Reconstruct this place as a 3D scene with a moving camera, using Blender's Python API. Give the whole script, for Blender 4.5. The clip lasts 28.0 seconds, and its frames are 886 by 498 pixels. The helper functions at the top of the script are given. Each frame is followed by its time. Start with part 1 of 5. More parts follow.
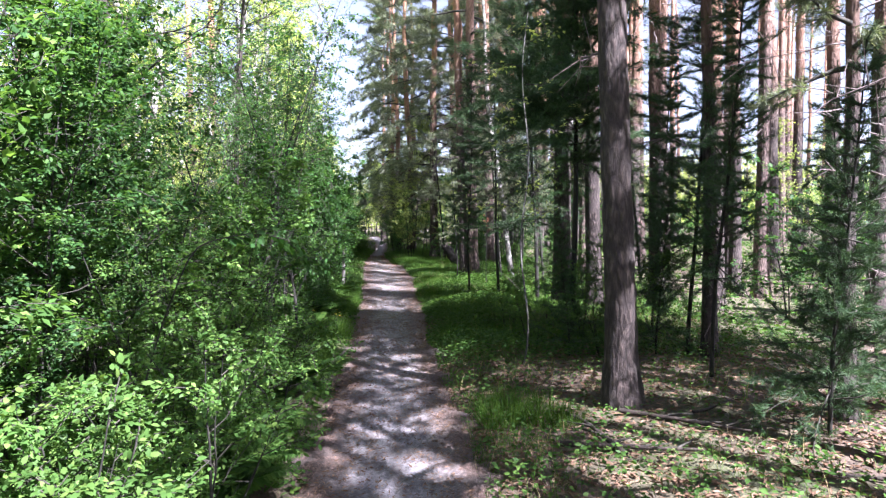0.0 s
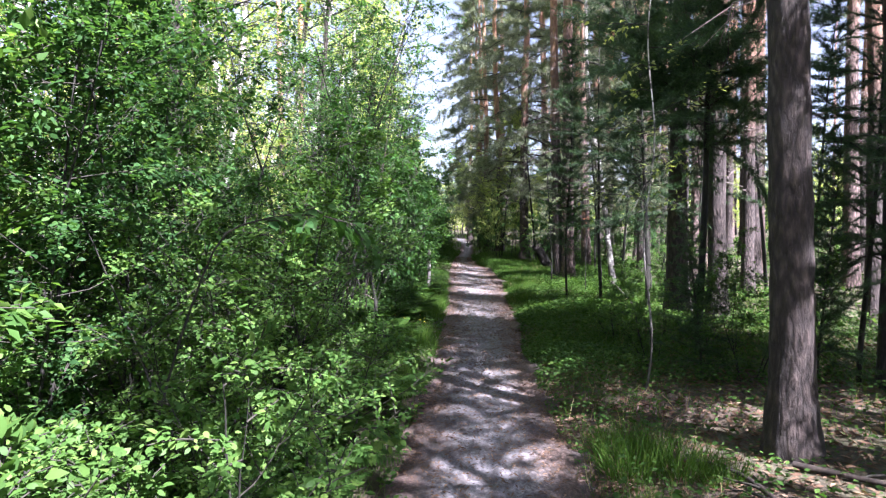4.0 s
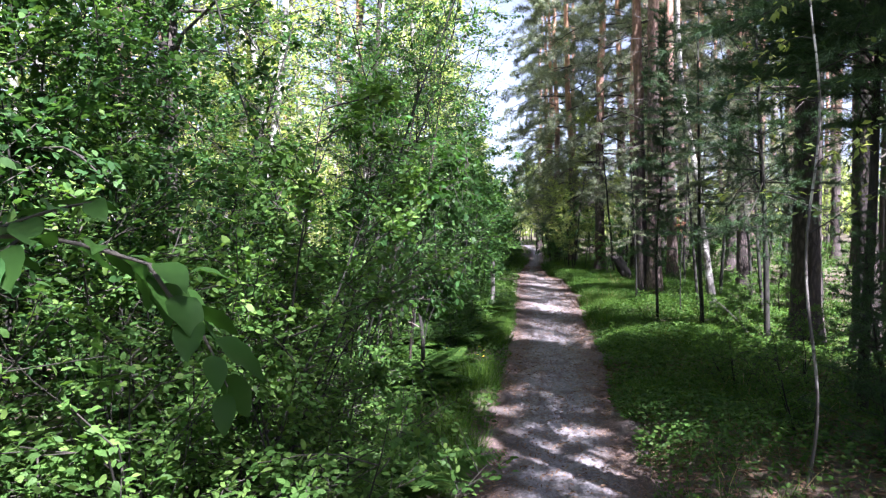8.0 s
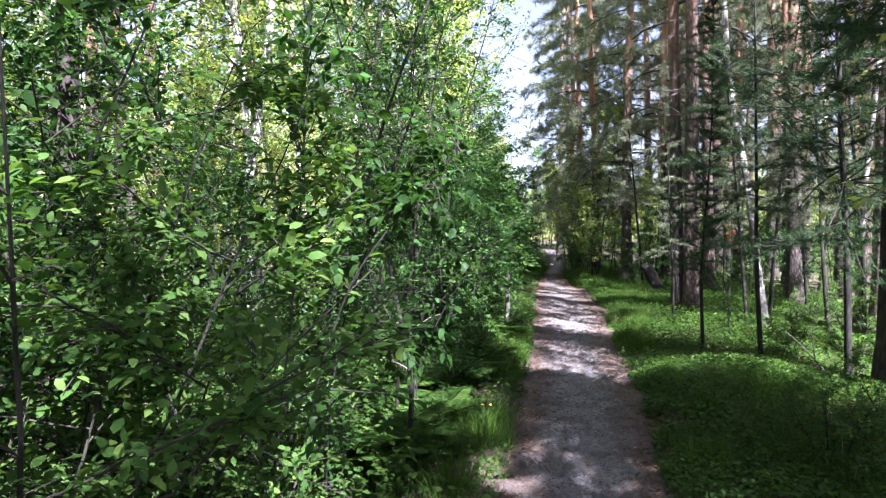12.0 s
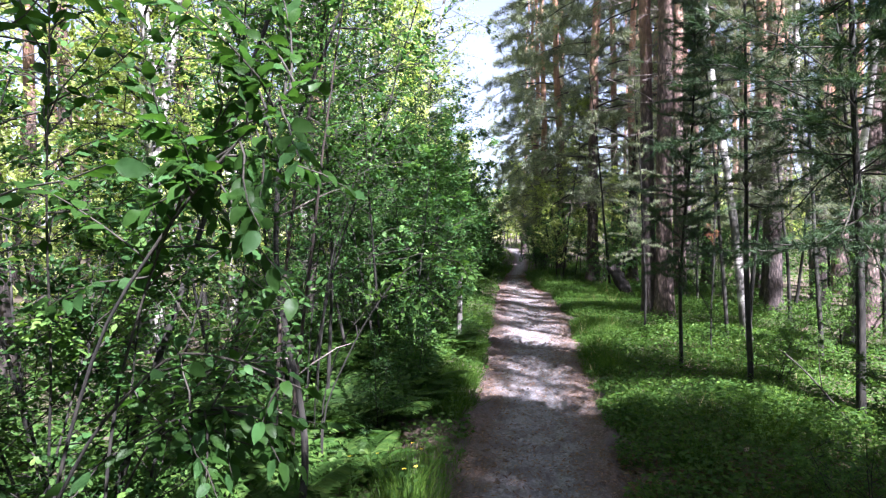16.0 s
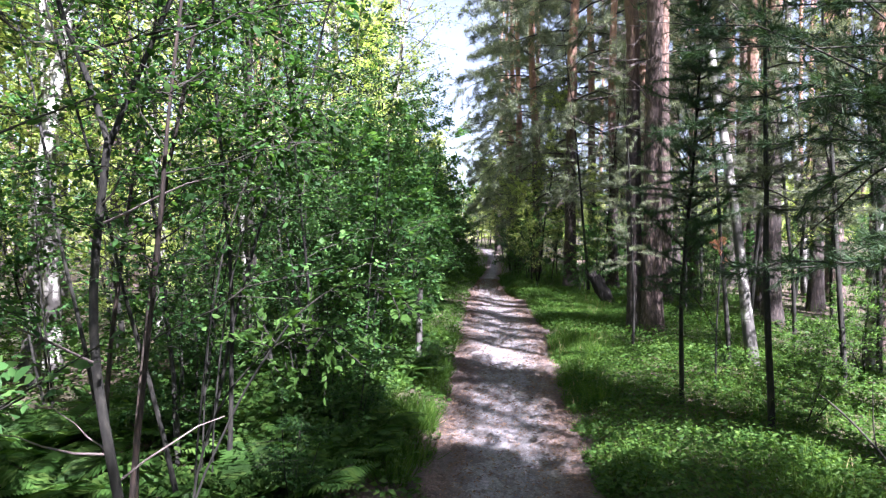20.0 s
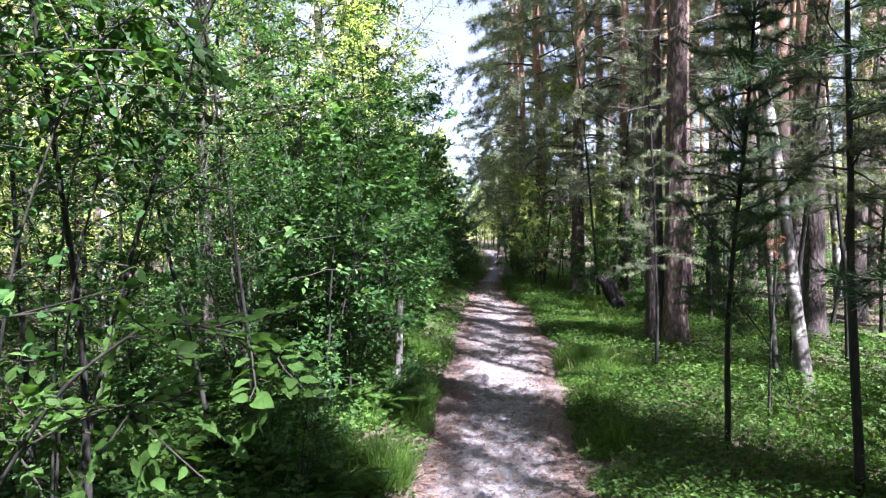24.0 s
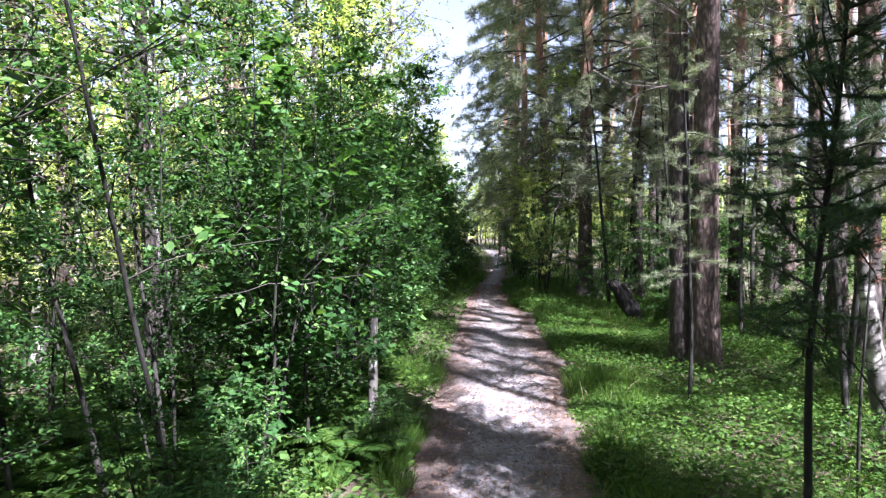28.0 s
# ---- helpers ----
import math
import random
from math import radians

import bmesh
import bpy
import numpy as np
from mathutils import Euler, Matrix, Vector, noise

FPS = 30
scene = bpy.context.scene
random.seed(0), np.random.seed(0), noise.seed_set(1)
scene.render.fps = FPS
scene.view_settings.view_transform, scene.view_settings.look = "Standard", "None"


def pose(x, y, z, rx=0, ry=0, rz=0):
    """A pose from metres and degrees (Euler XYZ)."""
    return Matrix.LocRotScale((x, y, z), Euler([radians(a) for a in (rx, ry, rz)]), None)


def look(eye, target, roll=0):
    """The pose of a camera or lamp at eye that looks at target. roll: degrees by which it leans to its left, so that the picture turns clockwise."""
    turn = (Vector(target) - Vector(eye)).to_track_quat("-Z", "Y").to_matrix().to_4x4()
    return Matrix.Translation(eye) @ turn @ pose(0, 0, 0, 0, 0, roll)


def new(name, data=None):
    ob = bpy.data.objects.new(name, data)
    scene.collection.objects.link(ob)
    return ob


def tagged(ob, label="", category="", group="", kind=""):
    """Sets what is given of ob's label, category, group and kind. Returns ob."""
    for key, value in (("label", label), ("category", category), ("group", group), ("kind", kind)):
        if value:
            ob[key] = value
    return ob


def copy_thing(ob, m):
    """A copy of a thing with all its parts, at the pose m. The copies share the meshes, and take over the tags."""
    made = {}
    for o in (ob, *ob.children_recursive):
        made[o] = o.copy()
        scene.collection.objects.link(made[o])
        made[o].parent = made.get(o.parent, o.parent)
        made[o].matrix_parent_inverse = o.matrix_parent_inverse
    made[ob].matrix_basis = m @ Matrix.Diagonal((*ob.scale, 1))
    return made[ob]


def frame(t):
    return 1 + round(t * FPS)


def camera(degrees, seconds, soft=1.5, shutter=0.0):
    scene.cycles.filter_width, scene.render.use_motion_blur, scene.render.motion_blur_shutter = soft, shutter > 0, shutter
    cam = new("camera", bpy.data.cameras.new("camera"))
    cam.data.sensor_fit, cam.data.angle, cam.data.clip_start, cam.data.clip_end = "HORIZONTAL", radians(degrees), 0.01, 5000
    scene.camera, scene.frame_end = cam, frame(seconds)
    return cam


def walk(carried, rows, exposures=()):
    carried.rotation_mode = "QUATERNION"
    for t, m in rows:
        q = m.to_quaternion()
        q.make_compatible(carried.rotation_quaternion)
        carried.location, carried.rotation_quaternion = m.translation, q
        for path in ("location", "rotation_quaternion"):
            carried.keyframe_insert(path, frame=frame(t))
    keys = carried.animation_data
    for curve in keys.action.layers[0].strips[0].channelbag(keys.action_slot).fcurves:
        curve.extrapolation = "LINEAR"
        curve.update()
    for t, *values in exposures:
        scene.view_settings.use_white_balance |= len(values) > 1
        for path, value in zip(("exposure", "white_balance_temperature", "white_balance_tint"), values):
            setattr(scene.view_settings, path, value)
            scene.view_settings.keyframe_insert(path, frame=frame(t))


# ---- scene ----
cam = camera(70.0, 28.0, soft=1.3)
PATH = [
    (0, (0.431, 1.028, 1.655), (0.429, 3.025, 1.541), -1.1),
    (0.5, (0.411, 1.112, 1.640), (0.282, 3.104, 1.530), -1.4),
    (1, (0.408, 1.201, 1.630), (0.174, 3.184, 1.524), -1.5),
    (1.5, (0.410, 1.302, 1.621), (0.106, 3.276, 1.517), -1.6),
    (2, (0.414, 1.417, 1.612), (0.077, 3.386, 1.509), -1.5),
    (2.5, (0.406, 1.541, 1.611), (0.073, 3.510, 1.509), -1.3),
    (3, (0.360, 1.678, 1.603), (0.066, 3.654, 1.499), -0.9),
    (3.5, (0.306, 1.836, 1.577), (0.049, 3.817, 1.473), -0.7),
    (5.5, (0.238, 2.539, 1.540), (-0.143, 4.500, 1.459), -1.7),
    (6.5, (0.179, 2.908, 1.553), (-0.259, 4.858, 1.475), -1.7),
    (7.5, (0.137, 3.302, 1.566), (-0.332, 5.245, 1.489), -1.4),
    (9, (0.065, 3.870, 1.583), (-0.438, 5.804, 1.503), -0.8),
    (10, (0.020, 4.232, 1.581), (-0.506, 6.160, 1.508), -0.9),
    (11, (-0.021, 4.540, 1.615), (-0.565, 6.464, 1.547), -0.8),
    (12.5, (-0.044, 4.964, 1.632), (-0.579, 6.890, 1.560), -1.0),
    (14.5, (-0.080, 5.579, 1.625), (-0.561, 7.519, 1.550), -0.8),
    (15.5, (-0.072, 5.877, 1.628), (-0.524, 7.824, 1.551), -0.8),
    (16.5, (-0.053, 6.214, 1.642), (-0.478, 8.167, 1.564), -0.6),
    (17.5, (-0.090, 6.505, 1.656), (-0.485, 8.464, 1.576), -0.4),
    (19, (-0.132, 6.948, 1.665), (-0.497, 8.913, 1.583), -0.5),
    (20, (-0.127, 7.258, 1.678), (-0.489, 9.223, 1.597), -0.5),
    (21.5, (-0.143, 7.686, 1.675), (-0.513, 9.649, 1.591), -0.7),
    (23.5, (-0.160, 8.317, 1.635), (-0.537, 10.280, 1.556), -0.5),
    (25, (-0.185, 8.736, 1.640), (-0.559, 10.699, 1.562), -0.7),
    (26.5, (-0.208, 9.173, 1.631), (-0.584, 11.136, 1.551), -0.7),
    (28, (-0.258, 9.584, 1.638), (-0.639, 11.546, 1.556), -0.6),
]
EXPOSURES = [(0, 3.32, 5600, 27)]

walk(cam, [(t, look(eye, target, roll)) for t, eye, target, roll in PATH], EXPOSURES)

# ---- sky and sun ----
SUN_AZ, SUN_EL = math.atan2(0.73, -0.68), radians(52)
SUN = Vector((math.sin(SUN_AZ) * math.cos(SUN_EL), math.cos(SUN_AZ) * math.cos(SUN_EL), math.sin(SUN_EL)))
world = bpy.data.worlds.new("sky")
scene.world = world
world.use_nodes = True
sky = world.node_tree.nodes.new("ShaderNodeTexSky")
sky.sky_type, sky.sun_disc, sky.sun_elevation, sky.sun_rotation = "NISHITA", False, SUN_EL, SUN_AZ
sky.air_density, sky.dust_density, sky.ozone_density = 0.8, 1.0, 0.0
haze = world.node_tree.nodes.new("ShaderNodeHueSaturation")
haze.inputs["Saturation"].default_value, haze.inputs["Value"].default_value = 0.55, 0.74
world.node_tree.links.new(sky.outputs[0], haze.inputs["Color"])
world.node_tree.links.new(haze.outputs[0], world.node_tree.nodes["Background"].inputs[0])
world.node_tree.nodes["Background"].inputs[1].default_value = 0.05
lamp = bpy.data.lights.new("sun", "SUN")
lamp.energy, lamp.angle, lamp.color = 5.0, radians(0.55), (1.0, 0.95, 0.86)
sun = new("sun", lamp)
sun.matrix_world = look(SUN * 60, (0, 0, 0))


# ---- materials ----
def material(name):
    m = bpy.data.materials.new(name)
    m.use_nodes = True
    t = m.node_tree
    return m, t, t.nodes["Principled BSDF"]


def node(t, kind, **values):
    n = t.nodes.new(kind)
    for key, value in values.items():
        n.inputs[key].default_value = value
    return n


def ramp(t, source, stops):
    r = t.nodes.new("ShaderNodeValToRGB")
    e = r.color_ramp.elements
    e[0].position, e[0].color = stops[0][0], (*stops[0][1], 1)
    e[1].position, e[1].color = stops[-1][0], (*stops[-1][1], 1)
    for p, c in stops[1:-1]:
        k = e.new(p)
        k.color = (*c, 1)
    t.links.new(source, r.inputs[0])
    return r.outputs[0]


def mixed(t, a, b, fac, how="MIX"):
    n = t.nodes.new("ShaderNodeMixRGB")
    n.blend_type = how
    for k, v in zip((0, 1, 2), (fac, a, b)):
        if hasattr(v, "is_linked"):
            t.links.new(v, n.inputs[k])
        else:
            n.inputs[k].default_value = v if k == 0 else (*v, 1)
    return n.outputs[0]


def coords(t, scale=(1, 1, 1), which="Object"):
    c, m = t.nodes.new("ShaderNodeTexCoord"), t.nodes.new("ShaderNodeMapping")
    m.inputs["Scale"].default_value = scale
    t.links.new(c.outputs[which], m.inputs[0])
    return m.outputs[0]


def noise_at(t, vector, scale, detail=5.0, rough=0.55):
    n = node(t, "ShaderNodeTexNoise", Scale=scale, Detail=detail, Roughness=rough)
    t.links.new(vector, n.inputs["Vector"])
    return n.outputs["Fac"]


def bumped(t, p, height, strength, distance):
    b = node(t, "ShaderNodeBump", Strength=strength, Distance=distance)
    t.links.new(height, b.inputs["Height"])
    t.links.new(b.outputs[0], p.inputs["Normal"])


def foliage(name, dark, light, warm, through_light=0.45, gloss=0.35, tint=0.25):
    """Leaves and needles: colour varies from leaf to leaf and from plant to plant, and light passes through. The
    lightest shrub leaves stand in for sunlit highlights.
    """
    m, t, p = material(name)
    geo, info = t.nodes.new("ShaderNodeNewGeometry"), t.nodes.new("ShaderNodeObjectInfo")
    c = ramp(t, geo.outputs["Random Per Island"], [(0.0, dark), (0.62, light), (1.0, warm)])
    v = noise_at(t, coords(t), 1.1, 2)
    hue = node(t, "ShaderNodeHueSaturation")
    value = t.nodes.new("ShaderNodeMapRange")
    value.inputs["To Min"].default_value, value.inputs["To Max"].default_value = 1 - tint, 1 + tint
    t.links.new(info.outputs["Random"], value.inputs[0])
    t.links.new(value.outputs[0], hue.inputs["Value"])
    t.links.new(mixed(t, c, warm, node_scaled(t, v, 0.35)), hue.inputs["Color"])
    t.links.new(hue.outputs[0], p.inputs["Base Color"])
    p.inputs["Roughness"].default_value = gloss
    p.inputs["Specular IOR Level"].default_value = 0.12
    tr, mix = t.nodes.new("ShaderNodeBsdfTranslucent"), t.nodes.new("ShaderNodeMixShader")
    bright = mixed(t, hue.outputs[0], (1.25, 1.35, 0.6), 1.0, "MULTIPLY")
    t.links.new(bright, tr.inputs[0])
    mix.inputs[0].default_value = through_light
    t.links.new(p.outputs[0], mix.inputs[1])
    t.links.new(tr.outputs[0], mix.inputs[2])
    t.links.new(mix.outputs[0], t.nodes["Material Output"].inputs[0])
    return m


def node_scaled(t, value, k):
    n = t.nodes.new("ShaderNodeMath")
    n.operation = "MULTIPLY"
    n.inputs[1].default_value = k
    t.links.new(value, n.inputs[0])
    return n.outputs[0]


def bark(name, stops, upper=None, low=4.0, high=8.0, furrow=(13, 13, 4.2), strength=1.0, depth=0.02):
    """Furrowed bark in plates; upper: the colour that a pine's bark takes on higher up."""
    m, t, p = material(name)
    vec = coords(t, furrow)
    plates = node(t, "ShaderNodeTexVoronoi", Scale=1.5)
    plates.feature = "DISTANCE_TO_EDGE"
    t.links.new(vec, plates.inputs["Vector"])
    grain = noise_at(t, vec, 3.0, 8, 0.65)
    mixv = t.nodes.new("ShaderNodeMath")
    mixv.operation = "MULTIPLY_ADD"
    mixv.inputs[1].default_value = 0.9
    t.links.new(plates.outputs["Distance"], mixv.inputs[0])
    t.links.new(grain, mixv.inputs[2])
    c = ramp(t, mixv.outputs[0], stops)
    stains = noise_at(t, coords(t, (1, 1, 0.5)), 2.3, 3)
    c = mixed(t, c, tuple(0.55 * a for a in stops[1][1]), node_scaled(t, stains, 0.5))
    if upper:
        sep, pos = t.nodes.new("ShaderNodeSeparateXYZ"), t.nodes.new("ShaderNodeTexCoord")
        t.links.new(pos.outputs["Object"], sep.inputs[0])
        up = t.nodes.new("ShaderNodeMapRange")
        up.inputs[1].default_value, up.inputs[2].default_value = low, high
        t.links.new(sep.outputs[2], up.inputs[0])
        flakes = ramp(t, mixv.outputs[0], [(0.3, tuple(0.45 * a for a in upper)), (0.6, upper), (0.95, tuple(min(1, 1.3 * a) for a in upper))])
        c = mixed(t, c, flakes, up.outputs[0])
    t.links.new(c, p.inputs["Base Color"])
    p.inputs["Roughness"].default_value = 0.9
    bumped(t, p, mixv.outputs[0], strength, depth)
    return m


def birch_bark():
    m, t, p = material("birch_bark")
    bands = noise_at(t, coords(t, (2.2, 2.2, 15)), 1.0, 4, 0.7)
    blots = noise_at(t, coords(t, (3, 3, 1.2)), 2.2, 5, 0.6)
    c = ramp(t, bands, [(0.4, (0.05, 0.045, 0.04)), (0.47, (0.4, 0.38, 0.35)), (0.8, (0.58, 0.56, 0.53))])
    pos, sep, low = t.nodes.new("ShaderNodeTexCoord"), t.nodes.new("ShaderNodeSeparateXYZ"), t.nodes.new("ShaderNodeMapRange")
    t.links.new(pos.outputs["Object"], sep.inputs[0])
    t.links.new(sep.outputs[2], low.inputs[0])
    low.inputs[1].default_value, low.inputs[2].default_value, low.inputs[3].default_value, low.inputs[4].default_value = 0.0, 3.0, 0.16, 0.0
    rise = t.nodes.new("ShaderNodeMath")
    t.links.new(blots, rise.inputs[0])
    t.links.new(low.outputs[0], rise.inputs[1])
    d = ramp(t, rise.outputs[0], [(0.5, (0, 0, 0)), (0.6, (1, 1, 1))])
    c = mixed(t, c, (0.06, 0.055, 0.05), d)
    t.links.new(c, p.inputs["Base Color"])
    p.inputs["Roughness"].default_value = 0.7
    bumped(t, p, bands, 0.5, 0.01)
    return m


def soil_material():
    m, t, p = material("forest_floor")
    big, fine = noise_at(t, coords(t), 0.7, 5), noise_at(t, coords(t), 14, 8, 0.7)
    needles = noise_at(t, coords(t, (40, 9, 9)), 2.0, 6, 0.7)
    c = ramp(t, fine, [(0.3, (0.025, 0.018, 0.012)), (0.5, (0.06, 0.042, 0.03)), (0.72, (0.14, 0.095, 0.065))])
    moss = ramp(t, fine, [(0.3, (0.018, 0.032, 0.008)), (0.7, (0.06, 0.1, 0.025))])
    c = mixed(t, c, moss, ramp(t, big, [(0.45, (0, 0, 0)), (0.65, (0.5, 0.5, 0.5))]))
    c = mixed(t, c, (0.19, 0.125, 0.085), ramp(t, needles, [(0.6, (0, 0, 0)), (0.72, (0.5, 0.5, 0.5))]))
    t.links.new(c, p.inputs["Base Color"])
    p.inputs["Roughness"].default_value = 0.95
    bumped(t, p, fine, 0.9, 0.03)
    return m


def path_material():
    """Trodden sandy soil, greyer and paler along the middle, with brown needle litter towards the verges."""
    m, t, p = material("trodden_soil")
    across = t.nodes.new("ShaderNodeAttribute")
    across.attribute_name = "across"
    wob, fine = noise_at(t, coords(t), 2.6, 6, 0.65), noise_at(t, coords(t), 38, 8, 0.7)
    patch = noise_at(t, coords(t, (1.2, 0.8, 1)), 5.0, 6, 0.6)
    grains = node(t, "ShaderNodeTexVoronoi", Scale=95.0)
    t.links.new(coords(t), grains.inputs["Vector"])
    sand = ramp(t, fine, [(0.3, (0.07, 0.065, 0.07)), (0.5, (0.155, 0.147, 0.156)), (0.7, (0.26, 0.245, 0.255))])
    litter = ramp(t, fine, [(0.3, (0.02, 0.013, 0.01)), (0.5, (0.072, 0.047, 0.038)), (0.7, (0.19, 0.128, 0.105))])
    edge = t.nodes.new("ShaderNodeMath")
    edge.operation = "ADD"
    t.links.new(across.outputs["Fac"], edge.inputs[0])
    t.links.new(node_scaled(t, wob, 1.2), edge.inputs[1])
    c = mixed(t, sand, litter, ramp(t, node_scaled(t, edge.outputs[0], 0.6), [(0.6, (0, 0, 0)), (0.84, (1, 1, 1))]))
    # Random darker patches and mottling mixed into the path's colour.
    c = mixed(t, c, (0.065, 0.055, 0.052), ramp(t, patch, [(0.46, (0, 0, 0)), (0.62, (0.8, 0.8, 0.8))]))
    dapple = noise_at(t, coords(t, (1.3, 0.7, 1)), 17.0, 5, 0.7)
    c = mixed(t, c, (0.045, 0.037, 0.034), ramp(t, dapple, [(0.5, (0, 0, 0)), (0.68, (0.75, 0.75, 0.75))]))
    c = mixed(t, c, (0.55, 0.5, 0.45), ramp(t, grains.outputs["Distance"], [(0.05, (0.35, 0.35, 0.35)), (0.2, (0, 0, 0))]))
    t.links.new(c, p.inputs["Base Color"])
    p.inputs["Roughness"].default_value = 0.95
    bumped(t, p, patch, 1.0, 0.05)
    return m


def plain(name, stops, scale=8.0, rough=0.85, stretch=(1, 1, 1), strength=0.5):
    m, t, p = material(name)
    n = noise_at(t, coords(t, stretch), scale, 7, 0.65)
    t.links.new(ramp(t, n, stops), p.inputs["Base Color"])
    p.inputs["Roughness"].default_value = rough
    bumped(t, p, n, strength, 0.01)
    return m


PINE_BARK = bark("pine_bark", [(0.3, (0.008, 0.006, 0.006)), (0.62, (0.04, 0.03, 0.027)), (1.0, (0.13, 0.096, 0.087))], (0.36, 0.195, 0.125), 3.0, 8.0)
# Lighter copy of the pine bark, coloured as if the sun lit it.
SUNLIT_PINE_BARK = bark("sunlit_pine_bark", [(0.3, (0.010, 0.007, 0.006)), (0.62, (0.085, 0.059, 0.051)), (1.0, (0.30, 0.212, 0.187))], (0.38, 0.22, 0.155), 4.0, 9.0)
BIRCH_BARK = birch_bark()
GREY_BARK = bark("grey_bark", [(0.3, (0.004, 0.004, 0.003)), (0.6, (0.012, 0.011, 0.008)), (0.95, (0.035, 0.032, 0.024))], None, furrow=(22, 22, 5), strength=0.5, depth=0.006)
# Redder and lighter than the grey bark, standing in for sunlight on thin stems.
RED_BARK = bark("reddish_bark", [(0.3, (0.007, 0.005, 0.004)), (0.6, (0.022, 0.015, 0.011)), (0.95, (0.070, 0.046, 0.034))], None, furrow=(22, 22, 5), strength=0.5, depth=0.006)
ROTTEN_WOOD = bark("rotten_wood", [(0.3, (0.003, 0.002, 0.002)), (0.6, (0.008, 0.006, 0.005)), (0.95, (0.03, 0.021, 0.017))], None, furrow=(16, 16, 3), strength=1.0)
DEAD_WOOD = bark("dead_wood", [(0.3, (0.009, 0.007, 0.006)), (0.6, (0.032, 0.026, 0.022)), (0.95, (0.1, 0.08, 0.067))], None, furrow=(14, 14, 2), strength=1.0)
TWIG_BARK = plain("twig_bark", [(0.35, (0.011, 0.010, 0.007)), (0.7, (0.042, 0.037, 0.026))], 30)
# Broad, shrub, fresh and birch leaf colours also stand in for shade to sunlight.
SHRUB_LEAF = foliage("shrub_leaf", (0.011, 0.040, 0.014), (0.028, 0.083, 0.024), (0.09, 0.165, 0.044), 0.42, 0.5)
BROAD_LEAF = foliage("broad_leaf", (0.008, 0.028, 0.006), (0.021, 0.06, 0.012), (0.06, 0.11, 0.022), 0.45, 0.42, 0.1)
FRESH_LIT_LEAF = foliage("fresh_lit_leaf", (0.024, 0.068, 0.016), (0.052, 0.118, 0.026), (0.125, 0.2, 0.048), 0.45, 0.5, 0.15)
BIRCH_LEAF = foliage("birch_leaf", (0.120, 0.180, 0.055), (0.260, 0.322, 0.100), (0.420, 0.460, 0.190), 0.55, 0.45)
NEEDLES = foliage("pine_needles", (0.051, 0.069, 0.046), (0.116, 0.143, 0.091), (0.242, 0.259, 0.182), 0.34, 0.45)
DEAD_TWIG = plain("dead_twigs", [(0.3, (0.06, 0.047, 0.043)), (0.7, (0.21, 0.168, 0.155))], 20)
SPRUCE = foliage("young_conifer_needles", (0.014, 0.034, 0.017), (0.032, 0.066, 0.031), (0.072, 0.115, 0.052), 0.25, 0.5)
BROWN_NEEDLES = foliage("dead_needles", (0.13, 0.05, 0.03), (0.24, 0.1, 0.06), (0.34, 0.17, 0.11), 0.2, 0.6)
GRASS = foliage("grass", (0.024, 0.067, 0.010), (0.048, 0.109, 0.015), (0.106, 0.172, 0.029), 0.4, 0.5, 0.1)
DRY_GRASS = foliage("dry_grass", (0.187, 0.145, 0.068), (0.272, 0.221, 0.111), (0.340, 0.306, 0.170), 0.3, 0.6, 0.1)
FERN = foliage("fern", (0.017, 0.052, 0.011), (0.038, 0.090, 0.018), (0.080, 0.135, 0.030), 0.4, 0.5, 0.15)
SOIL = soil_material()
TRODDEN = path_material()
LITTER = foliage("needle_litter", (0.051, 0.026, 0.016), (0.128, 0.076, 0.051), (0.229, 0.159, 0.109), 0.1, 0.8, 0.05)
PETAL = plain("yellow_petals", [(0.3, (0.75, 0.5, 0.02)), (0.7, (0.85, 0.65, 0.05))], 40)


# ---- geometry helpers ----
class Buf:
    """Vertices and faces of one mesh, gathered piece by piece; all faces have k corners."""

    def __init__(self, k):
        self.k, self.v, self.f, self.n = k, [], [], 0

    def add(self, v, f):
        if len(v):
            self.v.append(np.asarray(v, np.float32))
            self.f.append(np.asarray(f, np.int32) + self.n)
            self.n += len(v)
        return self


def make_mesh(name, buf, mat, smooth=True):
    v, f = np.concatenate(buf.v), np.concatenate(buf.f)
    me = bpy.data.meshes.new(name)
    me.vertices.add(len(v))
    me.vertices.foreach_set("co", v.ravel())
    me.loops.add(f.size)
    me.loops.foreach_set("vertex_index", f.ravel())
    me.polygons.add(len(f))
    me.polygons.foreach_set("loop_start", np.arange(0, f.size, buf.k, dtype=np.int32))
    me.polygons.foreach_set("use_smooth", np.full(len(f), smooth))
    me.update(calc_edges=True)
    me.materials.append(mat)
    return me


def part(name, buf, mat, parent=None, label="", smooth=True):
    ob = new(name, make_mesh(name, buf, mat, smooth))
    if parent:
        ob.parent = parent
    return tagged(ob, label)


def thing(name, label, category, group="", kind=""):
    return tagged(new(name), label, category, group, kind)


def unit(a):
    return a / np.maximum(np.linalg.norm(a, axis=-1, keepdims=True), 1e-9)


